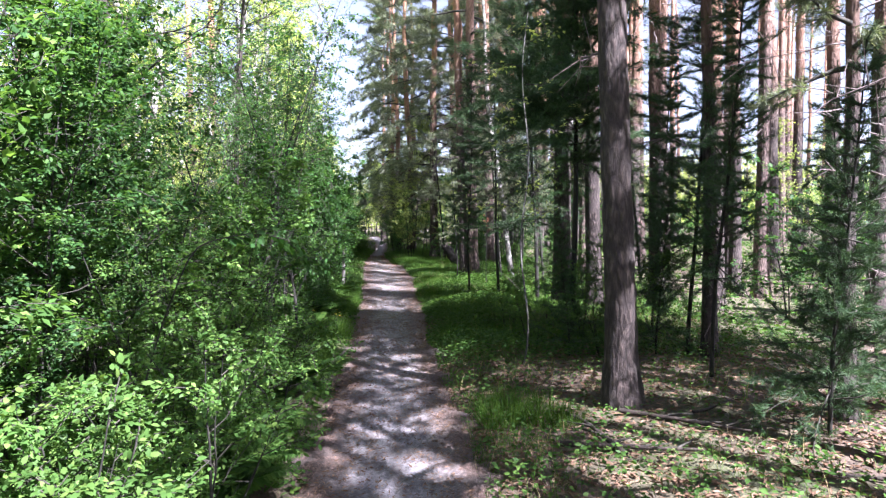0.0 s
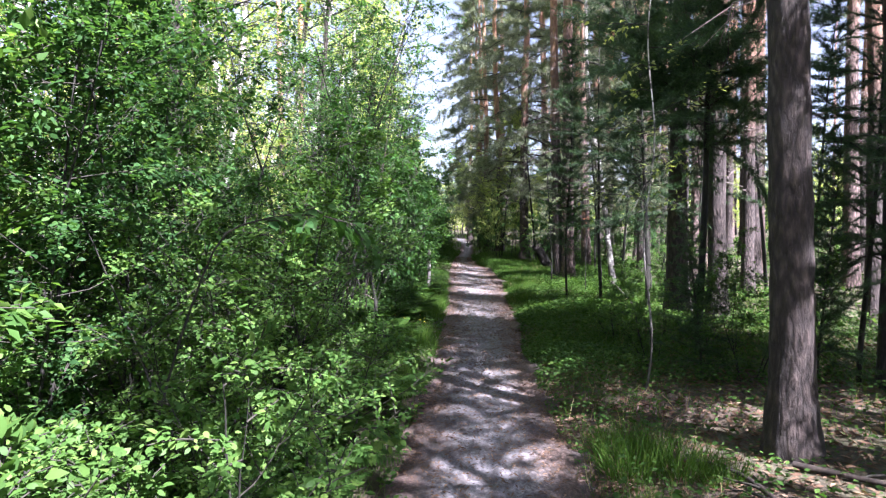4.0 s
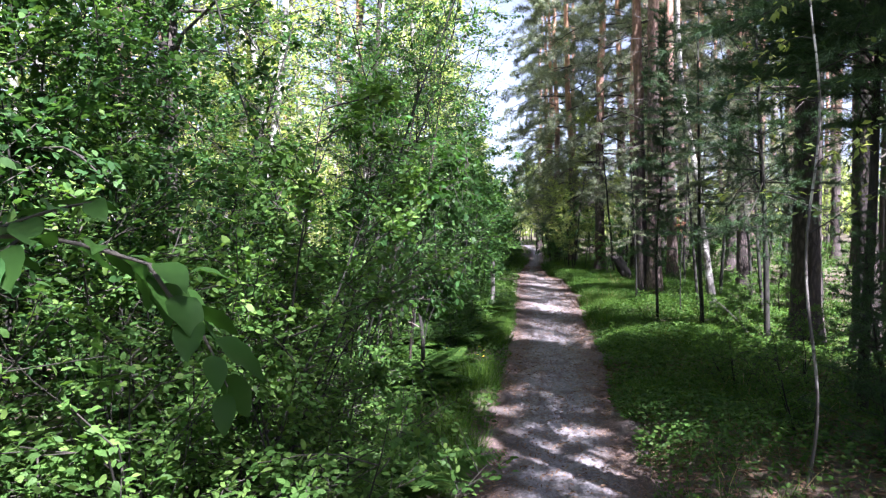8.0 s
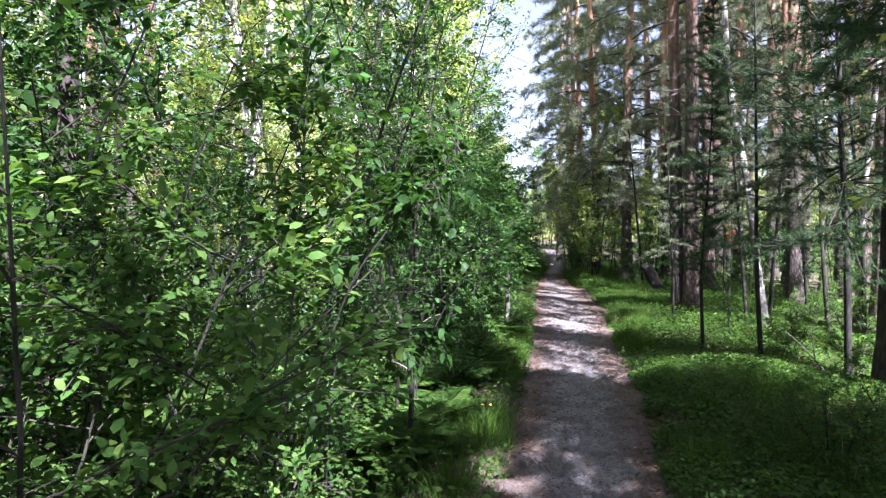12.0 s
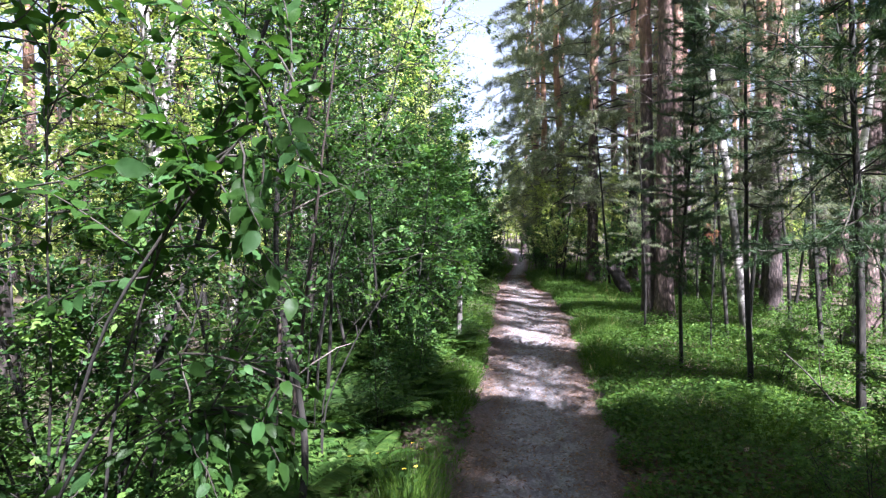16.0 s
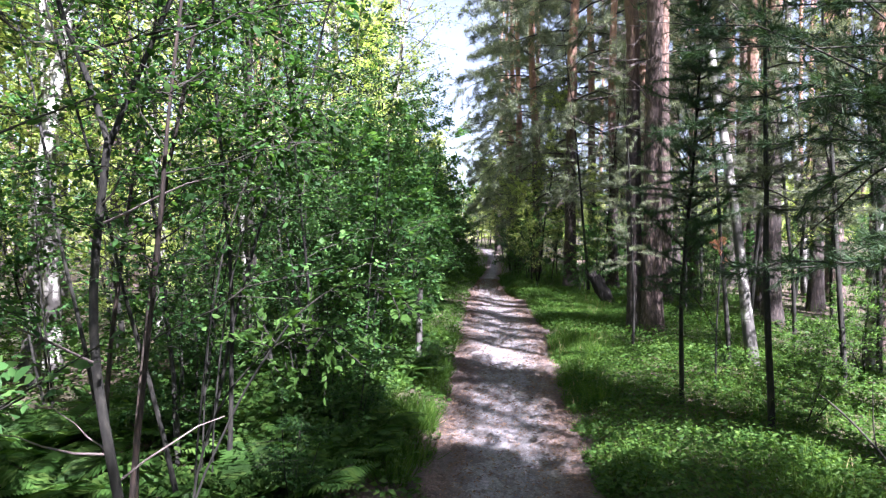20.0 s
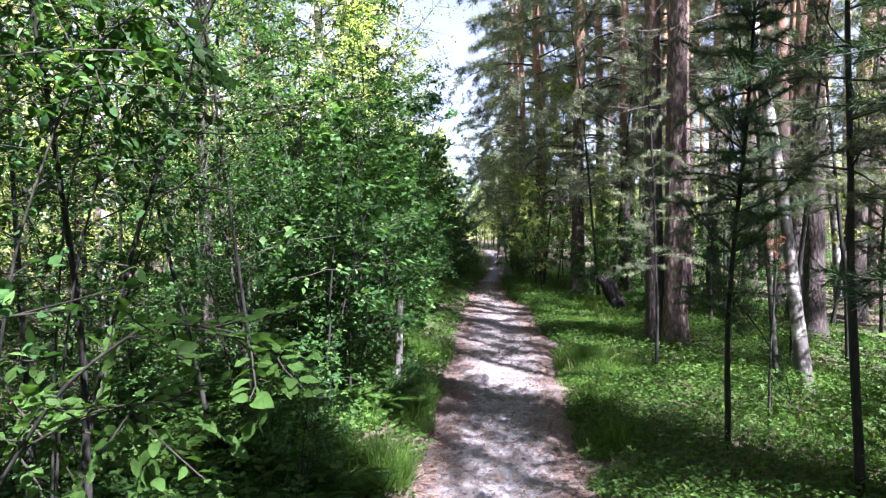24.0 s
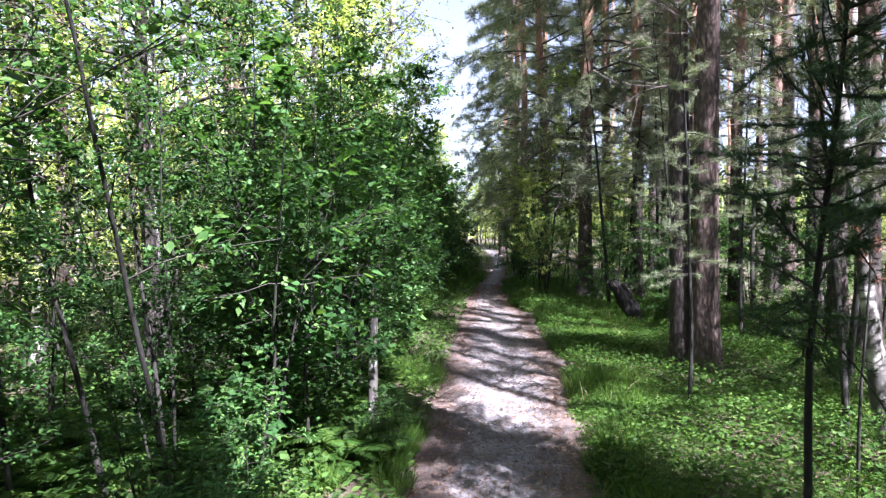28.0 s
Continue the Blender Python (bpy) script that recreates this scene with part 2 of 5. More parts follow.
def tube(buf, points, radii, sides=8, rng=None, rough=0.0):
    """A tapered limb along the points."""
    p = np.asarray(points, float)
    d = unit(np.gradient(p, axis=0))
    ref = np.where(np.abs(d[:, 2:3]) > 0.9, [[1.0, 0, 0]], [[0, 0, 1.0]])
    a = unit(np.cross(d, ref))
    for i in range(1, len(a)):
        b = a[i - 1] - d[i] * (a[i - 1] @ d[i])
        a[i] = b / max(np.linalg.norm(b), 1e-9)
    b = np.cross(d, a)
    ang = np.linspace(0, 2 * np.pi, sides, endpoint=False)
    r = np.asarray(radii, float)[:, None] * np.ones(sides)
    if rng is not None and rough:
        r = r * (1 + rough * rng.standard_normal(r.shape))
    v = p[:, None] + r[..., None] * (np.cos(ang)[None, :, None] * a[:, None] + np.sin(ang)[None, :, None] * b[:, None])
    n, j = len(p), np.arange(sides)
    f = np.concatenate([np.stack([i * sides + j, i * sides + (j + 1) % sides, (i + 1) * sides + (j + 1) % sides, (i + 1) * sides + j], 1) for i in range(n - 1)])
    v = v.reshape(-1, 3)
    buf.add(v, f)


def scatter(buf, shape, where, ahead, normal, size):
    """Copies of a small shape (its x along ahead, its z along normal) into one mesh."""
    tv, tf = shape
    where, ahead = np.asarray(where, float), unit(np.asarray(ahead, float))
    normal = np.asarray(normal, float)
    z = unit(normal - ahead * (normal * ahead).sum(-1, keepdims=True))
    y = np.cross(z, ahead)
    s = (np.ones(len(where)) * size)[:, None, None]
    v = where[:, None] + s * (tv[None, :, 0:1] * ahead[:, None] + tv[None, :, 1:2] * y[:, None] + tv[None, :, 2:3] * z[:, None])
    f = tf[None] + (np.arange(len(where)) * len(tv))[:, None, None]
    buf.add(v.reshape(-1, 3), f.reshape(-1, tf.shape[1]))


def shape(v, f):
    return np.array(v, float), np.array(f, int)


LEAF2 = shape([(0, 0, 0), (0.42, 0.3, 0.07), (1, 0, -0.06), (0.42, -0.3, 0.07)], [(0, 3, 2), (0, 2, 1)])
LEAF4 = shape([(0, 0, 0), (0.3, 0.27, 0.05), (0.66, 0.24, 0.05), (1, 0, -0.12), (0.66, -0.24, 0.05), (0.3, -0.27, 0.05), (0.5, 0, -0.01)],
              [(0, 6, 1), (1, 6, 2), (2, 6, 3), (3, 6, 4), (4, 6, 5), (5, 6, 0)])
OVATE = shape([(0, 0, 0), (0.24, 0.24, 0.05), (0.62, 0.25, 0.03), (1, 0, -0.1), (0.62, -0.25, 0.03), (0.24, -0.24, 0.05)], [(0, 5, 1), (1, 5, 4), (1, 4, 2), (2, 4, 3)])
NARROW = shape([(0, 0, 0), (0.4, 0.13, 0.04), (1, 0, -0.1), (0.4, -0.13, 0.04)], [(0, 3, 2), (0, 2, 1)])
BLADE = shape([(0, 0.012, 0), (0, -0.012, 0), (0.55, 0.009, 0.06), (0.55, -0.009, 0.06), (1, 0, 0.34)], [(0, 1, 3), (0, 3, 2), (2, 3, 4)])


def tuft_shape(n, spread, width, seed):
    """A shoot's tuft of needles, pointing along x."""
    r = np.random.default_rng(seed)
    v, f = [], []
    for i in range(n):
        a, e = r.uniform(0, 2 * np.pi), r.uniform(0.25, 1.0) * spread
        d = np.array([np.cos(e), np.sin(e) * np.cos(a), np.sin(e) * np.sin(a)])
        s = np.cross(d, r.standard_normal(3))
        s *= width / np.linalg.norm(s)
        o = np.array([r.uniform(-0.55, 0.25), 0, 0])
        v += [o - s, o + s, o + d * r.uniform(0.6, 1.0)]
        f.append((3 * i, 3 * i + 1, 3 * i + 2))
    return np.array(v), np.array(f)


TUFT = [tuft_shape(11, 1.25, 0.026, k) for k in range(3)]
SPRAY = [tuft_shape(16, 1.05, 0.022, 7 + k) for k in range(3)]


def bend(rng, start, ahead, length, steps, rise=0.0, wobble=0.12):
    """A limb's line: it sets out along ahead, and curves up (rise above 0) or droops."""
    d, p = np.array(ahead, float), [np.array(start, float)]
    d /= np.linalg.norm(d)
    for _ in range(steps):
        d = d + rng.standard_normal(3) * wobble + np.array([0, 0, rise / steps])
        d /= np.linalg.norm(d)
        p.append(p[-1] + d * length / steps)
    return np.array(p)


def along(p, t):
    """The places and the directions at the shares t of a line."""
    k = np.clip(np.asarray(t, float), 0, 0.999) * (len(p) - 1)
    i = k.astype(int)
    return p[i] + (p[i + 1] - p[i]) * (k - i)[:, None], unit(p[i + 1] - p[i])


# ---- the lie of the land ----
PY = [-60, -20, -5, 1, 5.3, 7.2, 9.1, 11, 13, 15.4, 16.8, 18.6, 20.5, 22, 25, 27, 30.7, 35, 40, 46, 52, 60]
PL = [3, 0.9, 0.2, -0.2, -0.47, -0.64, -0.78, -0.94, -1.15, -1.45, -1.62, -1.84, -2.03, -2.2, -2.42, -2.52, -2.78, -3.2, -3.9, -4.9, -7.0, -12]
PR = [4.2, 2.1, 1.4, 1.0, 0.59, 0.40, 0.21, 0.12, -0.07, -0.25, -0.32, -0.6, -0.82, -1.3, -1.83, -2.0, -2.26, -2.7, -3.2, -4.1, -6.0, -11]


def left_edge(y):
    return np.interp(y, PY, PL)


def right_edge(y):
    return np.interp(y, PY, PR)


def beyond(x, y):
    """How far a place lies outside the path (below 0: on it)."""
    return np.maximum(left_edge(y) - x, x - right_edge(y))


def lie(x, y):
    x, y = np.asarray(x, float), np.asarray(y, float)
    d = beyond(x, y)
    bank = 0.13 * (1 - np.exp(-np.maximum(d, 0) / 0.55))
    rough = 0.035 * np.sin(1.7 * x + 0.6 * y) * np.sin(1.3 * y - 0.4 * x) + 0.018 * np.sin(4.1 * x + 1.1) * np.sin(3.7 * y + 0.5 * x)
    return bank + rough * np.clip(d / 0.8, 0, 1) - 0.05 * np.clip(0.25 - d, 0, 0.3) / 0.3


# ---- ground and path ----
def build_ground():
    xs = np.unique(np.round(np.concatenate([np.linspace(-700, -60, 9), np.linspace(-60, -12, 25), np.linspace(-12, 14, 131), np.linspace(14, 60, 24), np.linspace(60, 700, 9)]), 3))
    ys = np.unique(np.round(np.concatenate([np.linspace(-700, -30, 9), np.linspace(-30, -2, 29), np.linspace(-2, 34, 181), np.linspace(34, 80, 47), np.linspace(80, 700, 10)]), 3))
    gx, gy = np.meshgrid(xs, ys)
    v = np.stack([gx, gy, lie(gx, gy)], -1).reshape(-1, 3)
    i, j = np.meshgrid(np.arange(len(xs) - 1), np.arange(len(ys) - 1))
    a = (j * len(xs) + i).ravel()
    ob = part("ground", Buf(4).add(v, np.stack([a, a + 1, a + 1 + len(xs), a + len(xs)], 1)), SOIL)
    tagged(ob, "dark forest floor of soil, moss and brown needle litter", "forest floor", kind="structure")


def build_path():
    ys = np.concatenate([np.linspace(-30, 0, 60), np.linspace(0.1, 34, 420), np.linspace(34.3, 60, 80)])
    us = np.linspace(-1.32, 1.32, 45)
    rng = np.random.default_rng(5)
    c, h = (left_edge(ys) + right_edge(ys)) / 2, (right_edge(ys) - left_edge(ys)) / 2
    gx = c[:, None] + us[None] * h[:, None]
    gy = ys[:, None] + 0 * gx
    ragged = np.sin(gy * 2.1 + 3 * np.sign(us)[None]) + 0.8 * np.sin(gy * 5.3 + gx * 2) + 0.6 * np.sin(gy * 11 + gx * 7) + 0.5 * np.sin(gy * 23 - gx * 13)
    ruts = -0.02 * np.exp(-(((us - 0.12) / 0.42) ** 2))
    z = 0.012 + ruts[None] + 0.006 * np.sin(gx * 9 + gy * 3) * np.sin(gy * 7) + 0.007 * rng.standard_normal(gx.shape)
    out = np.clip((np.abs(us) - 0.7) / 0.4, 0, 1.5)[None]
    z = z + 0.022 * ragged * np.clip(out, 0, 1) - 0.05 * np.clip(out - 0.6, 0, 1)
    v = np.stack([gx, gy, z], -1).reshape(-1, 3)
    i, j = np.meshgrid(np.arange(len(us) - 1), np.arange(len(ys) - 1))
    a = (j * len(us) + i).ravel()
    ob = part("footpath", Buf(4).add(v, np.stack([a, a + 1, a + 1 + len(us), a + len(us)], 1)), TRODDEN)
    attr = ob.data.attributes.new("across", "FLOAT", "POINT")
    attr.data.foreach_set("value", np.repeat(np.abs(us)[None], len(ys), 0).ravel().astype(np.float32))
    tagged(ob, "trodden sandy footpath with brown needle litter along both edges", "footpath", kind="structure")


build_ground()
build_path()


# ---- plants: one function for each kind ----
def pine(name, seed, h, r, crown, reach, label, limbs=34, dead=16, tufts=9, needle=0.16, droop=-0.5, twin=False, mat=None, per=6, rings=22, sides=14, skin=None):
    """A tall pine: bare trunk with dead stubs below, limbs with tufted needles above the share crown of its height."""
    rng = np.random.default_rng(seed)
    root = thing(name, label, "pine tree")
    trunk, branches, stubs, leaves = Buf(4), Buf(4), Buf(4), Buf(3)
    k = np.linspace(0, 1, rings) ** 1.25
    drift = 0.06 * math.sqrt(22 / rings) * np.cumsum(rng.standard_normal((2, rings)), 1) * k
    line = np.stack([drift[0], drift[1], k * h], 1)
    line[0, 2] = -0.12
    flare = 1 + 0.55 * np.exp(-k * h / 0.28)
    tube(trunk, line, r * flare * (1 - 0.86 * k) + 0.004, sides, rng, 0.045)
    if twin:
        other = line * [1, 1, 0.93] + np.array([[-0.2, 0.12, 0]]) * (1 + 1.6 * k[:, None])
        second = Buf(4)
        tube(second, other, 0.85 * r * flare * (1 - 0.86 * k) + 0.004, sides, rng, 0.045)
        part("trunk", second, PINE_BARK, root, "second trunk with furrowed bark coloured as if shaded")
    for _ in range(dead):
        t = rng.uniform(0.1, crown + 0.06)
        p, _d = along(line, [(t) ** 0.8])
        a, ln = rng.uniform(0, 2 * np.pi), rng.uniform(0.3, 1.3)
        q = bend(rng, p[0], (np.cos(a), np.sin(a), rng.uniform(-0.25, 0.2)), ln, 5, -0.25, 0.14)
        tube(stubs, q, np.linspace(0.009, 0.003, 6), 4)
        for s in rng.uniform(0.2, 0.95, 6):
            b, d = along(q, [s])
            w = bend(rng, b[0], d[0] + 0.9 * rng.standard_normal(3), ln * 0.35, 2, -0.1, 0.1)
            tube(stubs, w[::2], [0.0045, 0.002], 3)
    for n in range(limbs):
        t = crown + (1 - crown) * (n + rng.uniform(0, 1)) / limbs
        p, _d = along(line, [min(t, 0.995) ** 0.8])
        u = (t - crown) / (1 - crown)
        ln = reach * (0.35 + 0.65 * np.sin(np.pi * min(0.12 + 0.8 * u, 1.0))) * (1.15 - 0.8 * u) * rng.uniform(0.6, 1.15)
        a = n * 2.4 + rng.uniform(-0.5, 0.5)
        q = bend(rng, p[0], (np.cos(a), np.sin(a), 0.1 + 0.5 * u), ln, 5, droop * (1 - 0.7 * u), 0.11)
        tube(branches, q, np.linspace(0.028 * (1.2 - u), 0.005, 6), 5)
        for s in np.linspace(0.3, 1.0, tufts):
            b, d = along(q, [s])
            side = 1 if rng.random() < 0.5 else -1
            out = d[0] + side * 0.9 * np.cross(d[0], (0, 0, 1)) + 0.35 * rng.standard_normal(3)
            w = bend(rng, b[0], out, ln * 0.3 * (1.2 - 0.6 * s), 2, droop * 0.35, 0.12)
            tube(branches, w[::2], [0.006, 0.002], 3)
            m = per
            pw, dw = along(w, rng.uniform(0.15, 1.0, m))
            dw = dw + 0.55 * rng.standard_normal((m, 3)) + [0, 0, 0.15]
            scatter(leaves, TUFT[n % 3], pw, dw, rng.standard_normal((m, 3)), needle * rng.uniform(0.75, 1.2, m))
    part("trunk", trunk, skin or PINE_BARK, root)
    tagged(part("branchwork", branches, TWIG_BARK, root), kind="stuff")
    if dead:
        tagged(part("deadwood", stubs, DEAD_TWIG, root, "bare grey dead lower branches"), kind="stuff")
    tagged(part("crown", leaves, mat or NEEDLES, root), kind="stuff")
    return root


def young_conifer(name, seed, h, r, base, reach, label, step=0.16, per=4, needle=0.1, mat=None, sparse=1.0, dense=17):
    """A young conifer: thin stem, whorls of drooping sprays."""
    rng = np.random.default_rng(seed)
    root = thing(name, label, "young conifer")
    stem, branches, leaves = Buf(4), Buf(4), Buf(3)
    line = bend(rng, (0, 0, -0.08), (0, 0, 1), h + 0.08, 14, 0.0, 0.02)
    tube(stem, line, np.linspace(r, 0.004, 15), 8, rng, 0.05)
    z = base
    while z < h - 0.05:
        u = (z - base) / (h - base)
        for n in range(per):
            if rng.random() > sparse:
                continue
            p, _d = along(line, [min(z / h, 0.99)])
            a, ln = rng.uniform(0, 2 * np.pi), reach * (1 - 0.75 * u) * rng.uniform(0.3, 1.15)
            q = bend(rng, p[0], (np.cos(a), np.sin(a), rng.uniform(-0.45, 0.9) + 0.4 * u), ln, 5, rng.uniform(-0.9, 0.7) * (1 - u), 0.2)
            tube(branches, q, np.linspace(0.008, 0.002, 6), 4)
            m = max(5, int(dense * ln))
            pw, dw = along(q, rng.uniform(0.15, 1.0, m))
            side = np.cross(dw, (0, 0, 1.0)) * rng.choice([-1, 1], m)[:, None]
            dw = dw + side * rng.uniform(0.2, 1.1, m)[:, None] + [0, 0, 0.1] + 0.4 * rng.standard_normal((m, 3))
            pw = pw + unit(side) * rng.uniform(0, 0.16 * ln, m)[:, None]
            scatter(leaves, SPRAY[n % 3], pw, dw, rng.standard_normal((m, 3)), needle * rng.uniform(0.75, 1.25, m))
        z += step * rng.uniform(0.7, 1.3)
    part("stem", stem, GREY_BARK, root)
    tagged(part("branchwork", branches, TWIG_BARK, root), kind="stuff")
    tagged(part("foliage", leaves, mat or SPRUCE, root), kind="stuff")
    return root


def leafy_limb(rng, branches, leaves, leaf, q, r0, count, size, spread, twigs=5, flat=0.42):
    """Twigs and leaves along a limb: the leaves sit along the twigs and lie rather level."""
    ln = np.linalg.norm(np.diff(q, axis=0), axis=1).sum()
    lines = [q]
    for s in rng.uniform(0.2, 0.95, twigs):
        b, d = along(q, [s])
        w = bend(rng, b[0], d[0] + 0.9 * rng.standard_normal(3) * (1, 1, 0.5), ln * rng.uniform(0.25, 0.5), 2, -0.1, 0.14)
        tube(branches, w[::2], [max(r0 * 0.35, 0.0025), 0.0015], 3)
        lines.append(w)
    share = np.array([1.0] + [0.9] * (len(lines) - 1))
    for w, m in zip(lines, np.maximum(2, (count * share / share.sum()).astype(int))):
        p, d = along(w, rng.uniform(0.22, 1.0, m))
        out = d + rng.standard_normal((m, 3)) * (0.85, 0.85, 0.45) + [0, 0, -0.22]
        p = p + spread * rng.standard_normal((m, 3))
        normal = np.array([0, 0, 1.0]) + flat * rng.standard_normal((m, 3))
        scatter(leaves, leaf, p, out, normal, size * rng.uniform(0.55, 1.2, m))


def broadleaf(name, seed, h, r, label, category, stems=1, crown=0.3, reach=1.2, limbs=22, per=60, size=0.07, leaf=LEAF4, wood=None, green=None,
              lean=0.05, rise=0.35, spread=0.02, twigs=5, slope=0.7):
    """A leafy tree or shrub: one or more stems, limbs all round, leaves on the twigs."""
    rng = np.random.default_rng(seed)
    root = thing(name, label, category)
    branches, leaves = Buf(4), Buf(3)
    for k in range(stems):
        a = rng.uniform(0, 2 * np.pi)
        tilt = lean * (1 if stems == 1 else rng.uniform(0.6, 1.8))
        hh = h * (1 if k == 0 else rng.uniform(0.65, 0.98))
        start = np.array([np.cos(a), np.sin(a), 0]) * (0.0 if stems == 1 else 0.09) + [0, 0, -0.08]
        line = bend(rng, start, (tilt * np.cos(a), tilt * np.sin(a), 1), hh, 14, 0.15, 0.05)
        stem = Buf(4)
        tube(stem, line, r * (0.8 if k else 1) * np.linspace(1.0, 0.14, 15) * (1 + 0.4 * np.exp(-np.linspace(0, 1, 15) * h / 0.25)), 10 if r > 0.04 else 7, rng, 0.04)
        part("trunk" if stems == 1 else "stem", stem, wood or GREY_BARK, root)
        for n in range(limbs // stems):
            u = (n + rng.uniform(0, 1)) / (limbs // stems)
            t = crown + (0.99 - crown) * u
            p, _d = along(line, [t])
            ln = reach * (0.45 + 0.55 * np.sin(np.pi * (0.15 + 0.75 * u))) * (1.1 - 0.55 * u) * rng.uniform(0.55, 1.2)
            b = n * 2.4 + rng.uniform(-0.6, 0.6)
            q = bend(rng, p[0], (np.cos(b), np.sin(b), slope * rng.uniform(0.4, 1.4)), ln, 5, rise - 0.5, 0.14)
            r0 = max(0.003, 0.3 * r * (1.1 - t))
            tube(branches, q, np.linspace(r0, 0.002, 6), 4)
            leafy_limb(rng, branches, leaves, leaf, q, r0, int(per * rng.uniform(0.7, 1.3)), size, spread, twigs)
    tagged(part("branchwork", branches, TWIG_BARK, root), kind="stuff")
    tagged(part("crown" if stems == 1 else "foliage", leaves, green or SHRUB_LEAF, root), kind="stuff")
    return root


def fit_to_view(x, y):
    """The place of a plant: past about nine metres it is pulled in to fit the camera's view."""
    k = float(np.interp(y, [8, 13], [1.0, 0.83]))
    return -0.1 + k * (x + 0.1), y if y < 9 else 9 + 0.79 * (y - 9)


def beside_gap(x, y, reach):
    """Moves a crown on the left aside so the strip of sky above the path stays open in the camera's view."""
    u, v = fit_to_view(x, y)
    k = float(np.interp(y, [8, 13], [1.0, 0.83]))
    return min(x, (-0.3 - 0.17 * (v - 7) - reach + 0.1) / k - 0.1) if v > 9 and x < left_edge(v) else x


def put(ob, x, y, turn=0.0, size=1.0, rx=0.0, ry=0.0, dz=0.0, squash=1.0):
    x, y = fit_to_view(x, y)
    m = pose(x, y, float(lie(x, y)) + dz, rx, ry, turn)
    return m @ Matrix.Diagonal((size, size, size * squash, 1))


class Kind:
    """A kind of plant: the first one stands where it is first put, and the others are copies of it."""

    def __init__(self, ob):
        self.ob, self.used = ob, False

    def at(self, x, y, turn=0.0, size=1.0, label="", group="", **more):
        m = put(self.ob, x, y, turn, size, **more)
        if self.used:
            ob = copy_thing(self.ob, Matrix.Identity(4))
        else:
            ob, self.used = self.ob, True
        ob.matrix_basis = m
        return tagged(ob, label, group=group)


# ---- pines of the stand on the right ----
STAND = "pines of the forest"
tall = [Kind(pine("pine_tree", 11 + k, 19 + k, 0.128, 0.5 + 0.05 * k, 2.3, "tall pine with grey-brown furrowed bark and orange upper trunk", 26, 34, 6, 0.24)) for k in range(3)]
middle = [Kind(pine("pine_tree", 25 + k, 16 + k, 0.14, 0.24 + 0.05 * k, 2.2, "pine with grey-green boughs down to head height", 46, 20, 8, 0.3, -0.8)) for k in range(2)]
edge = [Kind(pine("pine_tree", 31 + k, 15 + k, 0.135, 0.13 + 0.03 * k, 2.6, "pine at the path's edge with drooping grey-green boughs", 60, 30, 8, 0.29, -0.9)) for k in range(2)]
remote = [Kind(pine("pine_tree", 15 + k, 19 + k, 0.13, 0.5 + 0.05 * k, 2.3, "tall slim pine deep in the forest with a high crown", 10, 34, 4, 0.36, per=5, skin=[PINE_BARK, SUNLIT_PINE_BARK, PINE_BARK][k])) for k in range(3)]
half = [Kind(pine("pine_tree", 71 + k, 9.5 + k, 0.085, 0.36 + 0.05 * k, 1.75, "half-grown pine added for shade, with a dense dark crown", 34, 16, 8, 0.2, -0.4)) for k in range(2)]
full = [Kind(pine("pine_tree", 45 + k, 18 + k, 0.13, 0.42, 2.7, "tall pine added for shade, with a broad dense crown", 44, 24, 8, 0.32, -0.6, per=8)) for k in range(2)]
big = Kind(pine("pine_tree", 41, 20, 0.125, 0.24, 2.3, "stout pine with two trunks from one base and flaking bark", 40, 36, 8, 0.22, -0.7, True, rings=120, sides=28, skin=SUNLIT_PINE_BARK))
lone = Kind(pine("pine_tree", 43, 20, 0.115, 0.5, 2.3, "dark straight pine trunk close beside the footpath", 26, 14, 7, 0.2, rings=120, sides=28))


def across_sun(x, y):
    """How far a plant, once fitted to the view, stands across the sun's direction; what stands at one value shades what
    lies at the same.
    """
    x, y = fit_to_view(x, y)
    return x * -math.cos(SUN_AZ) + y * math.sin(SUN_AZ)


remote[0].at(3.09, 11.2, 30, 0.88, group=STAND)
lone.at(1.82, 5.95, 20, group=STAND, ry=-1.5)
big.at(1.4, 18.4, 0, group=STAND)
# All but the first stand out of view, added to cast shade.
for n, (x, y, s) in enumerate([(2.79, 12.1, 1.1), (8.2, -3.4, 1.0), (6.4, 3.2, 0.9), (5.0, 2.1, 0.75), (5.2, 0.1, 0.75)]):
    tall[n % 3].at(x, y, 47 * n, s, group=STAND)
# Unseen pine whose high crown is added to shade the near path.
tall[2].at(7.3, 5.0, 15, 1.0, group=STAND)
remote[2].at(7.6, 6.1, 215, 1.0, group=STAND)
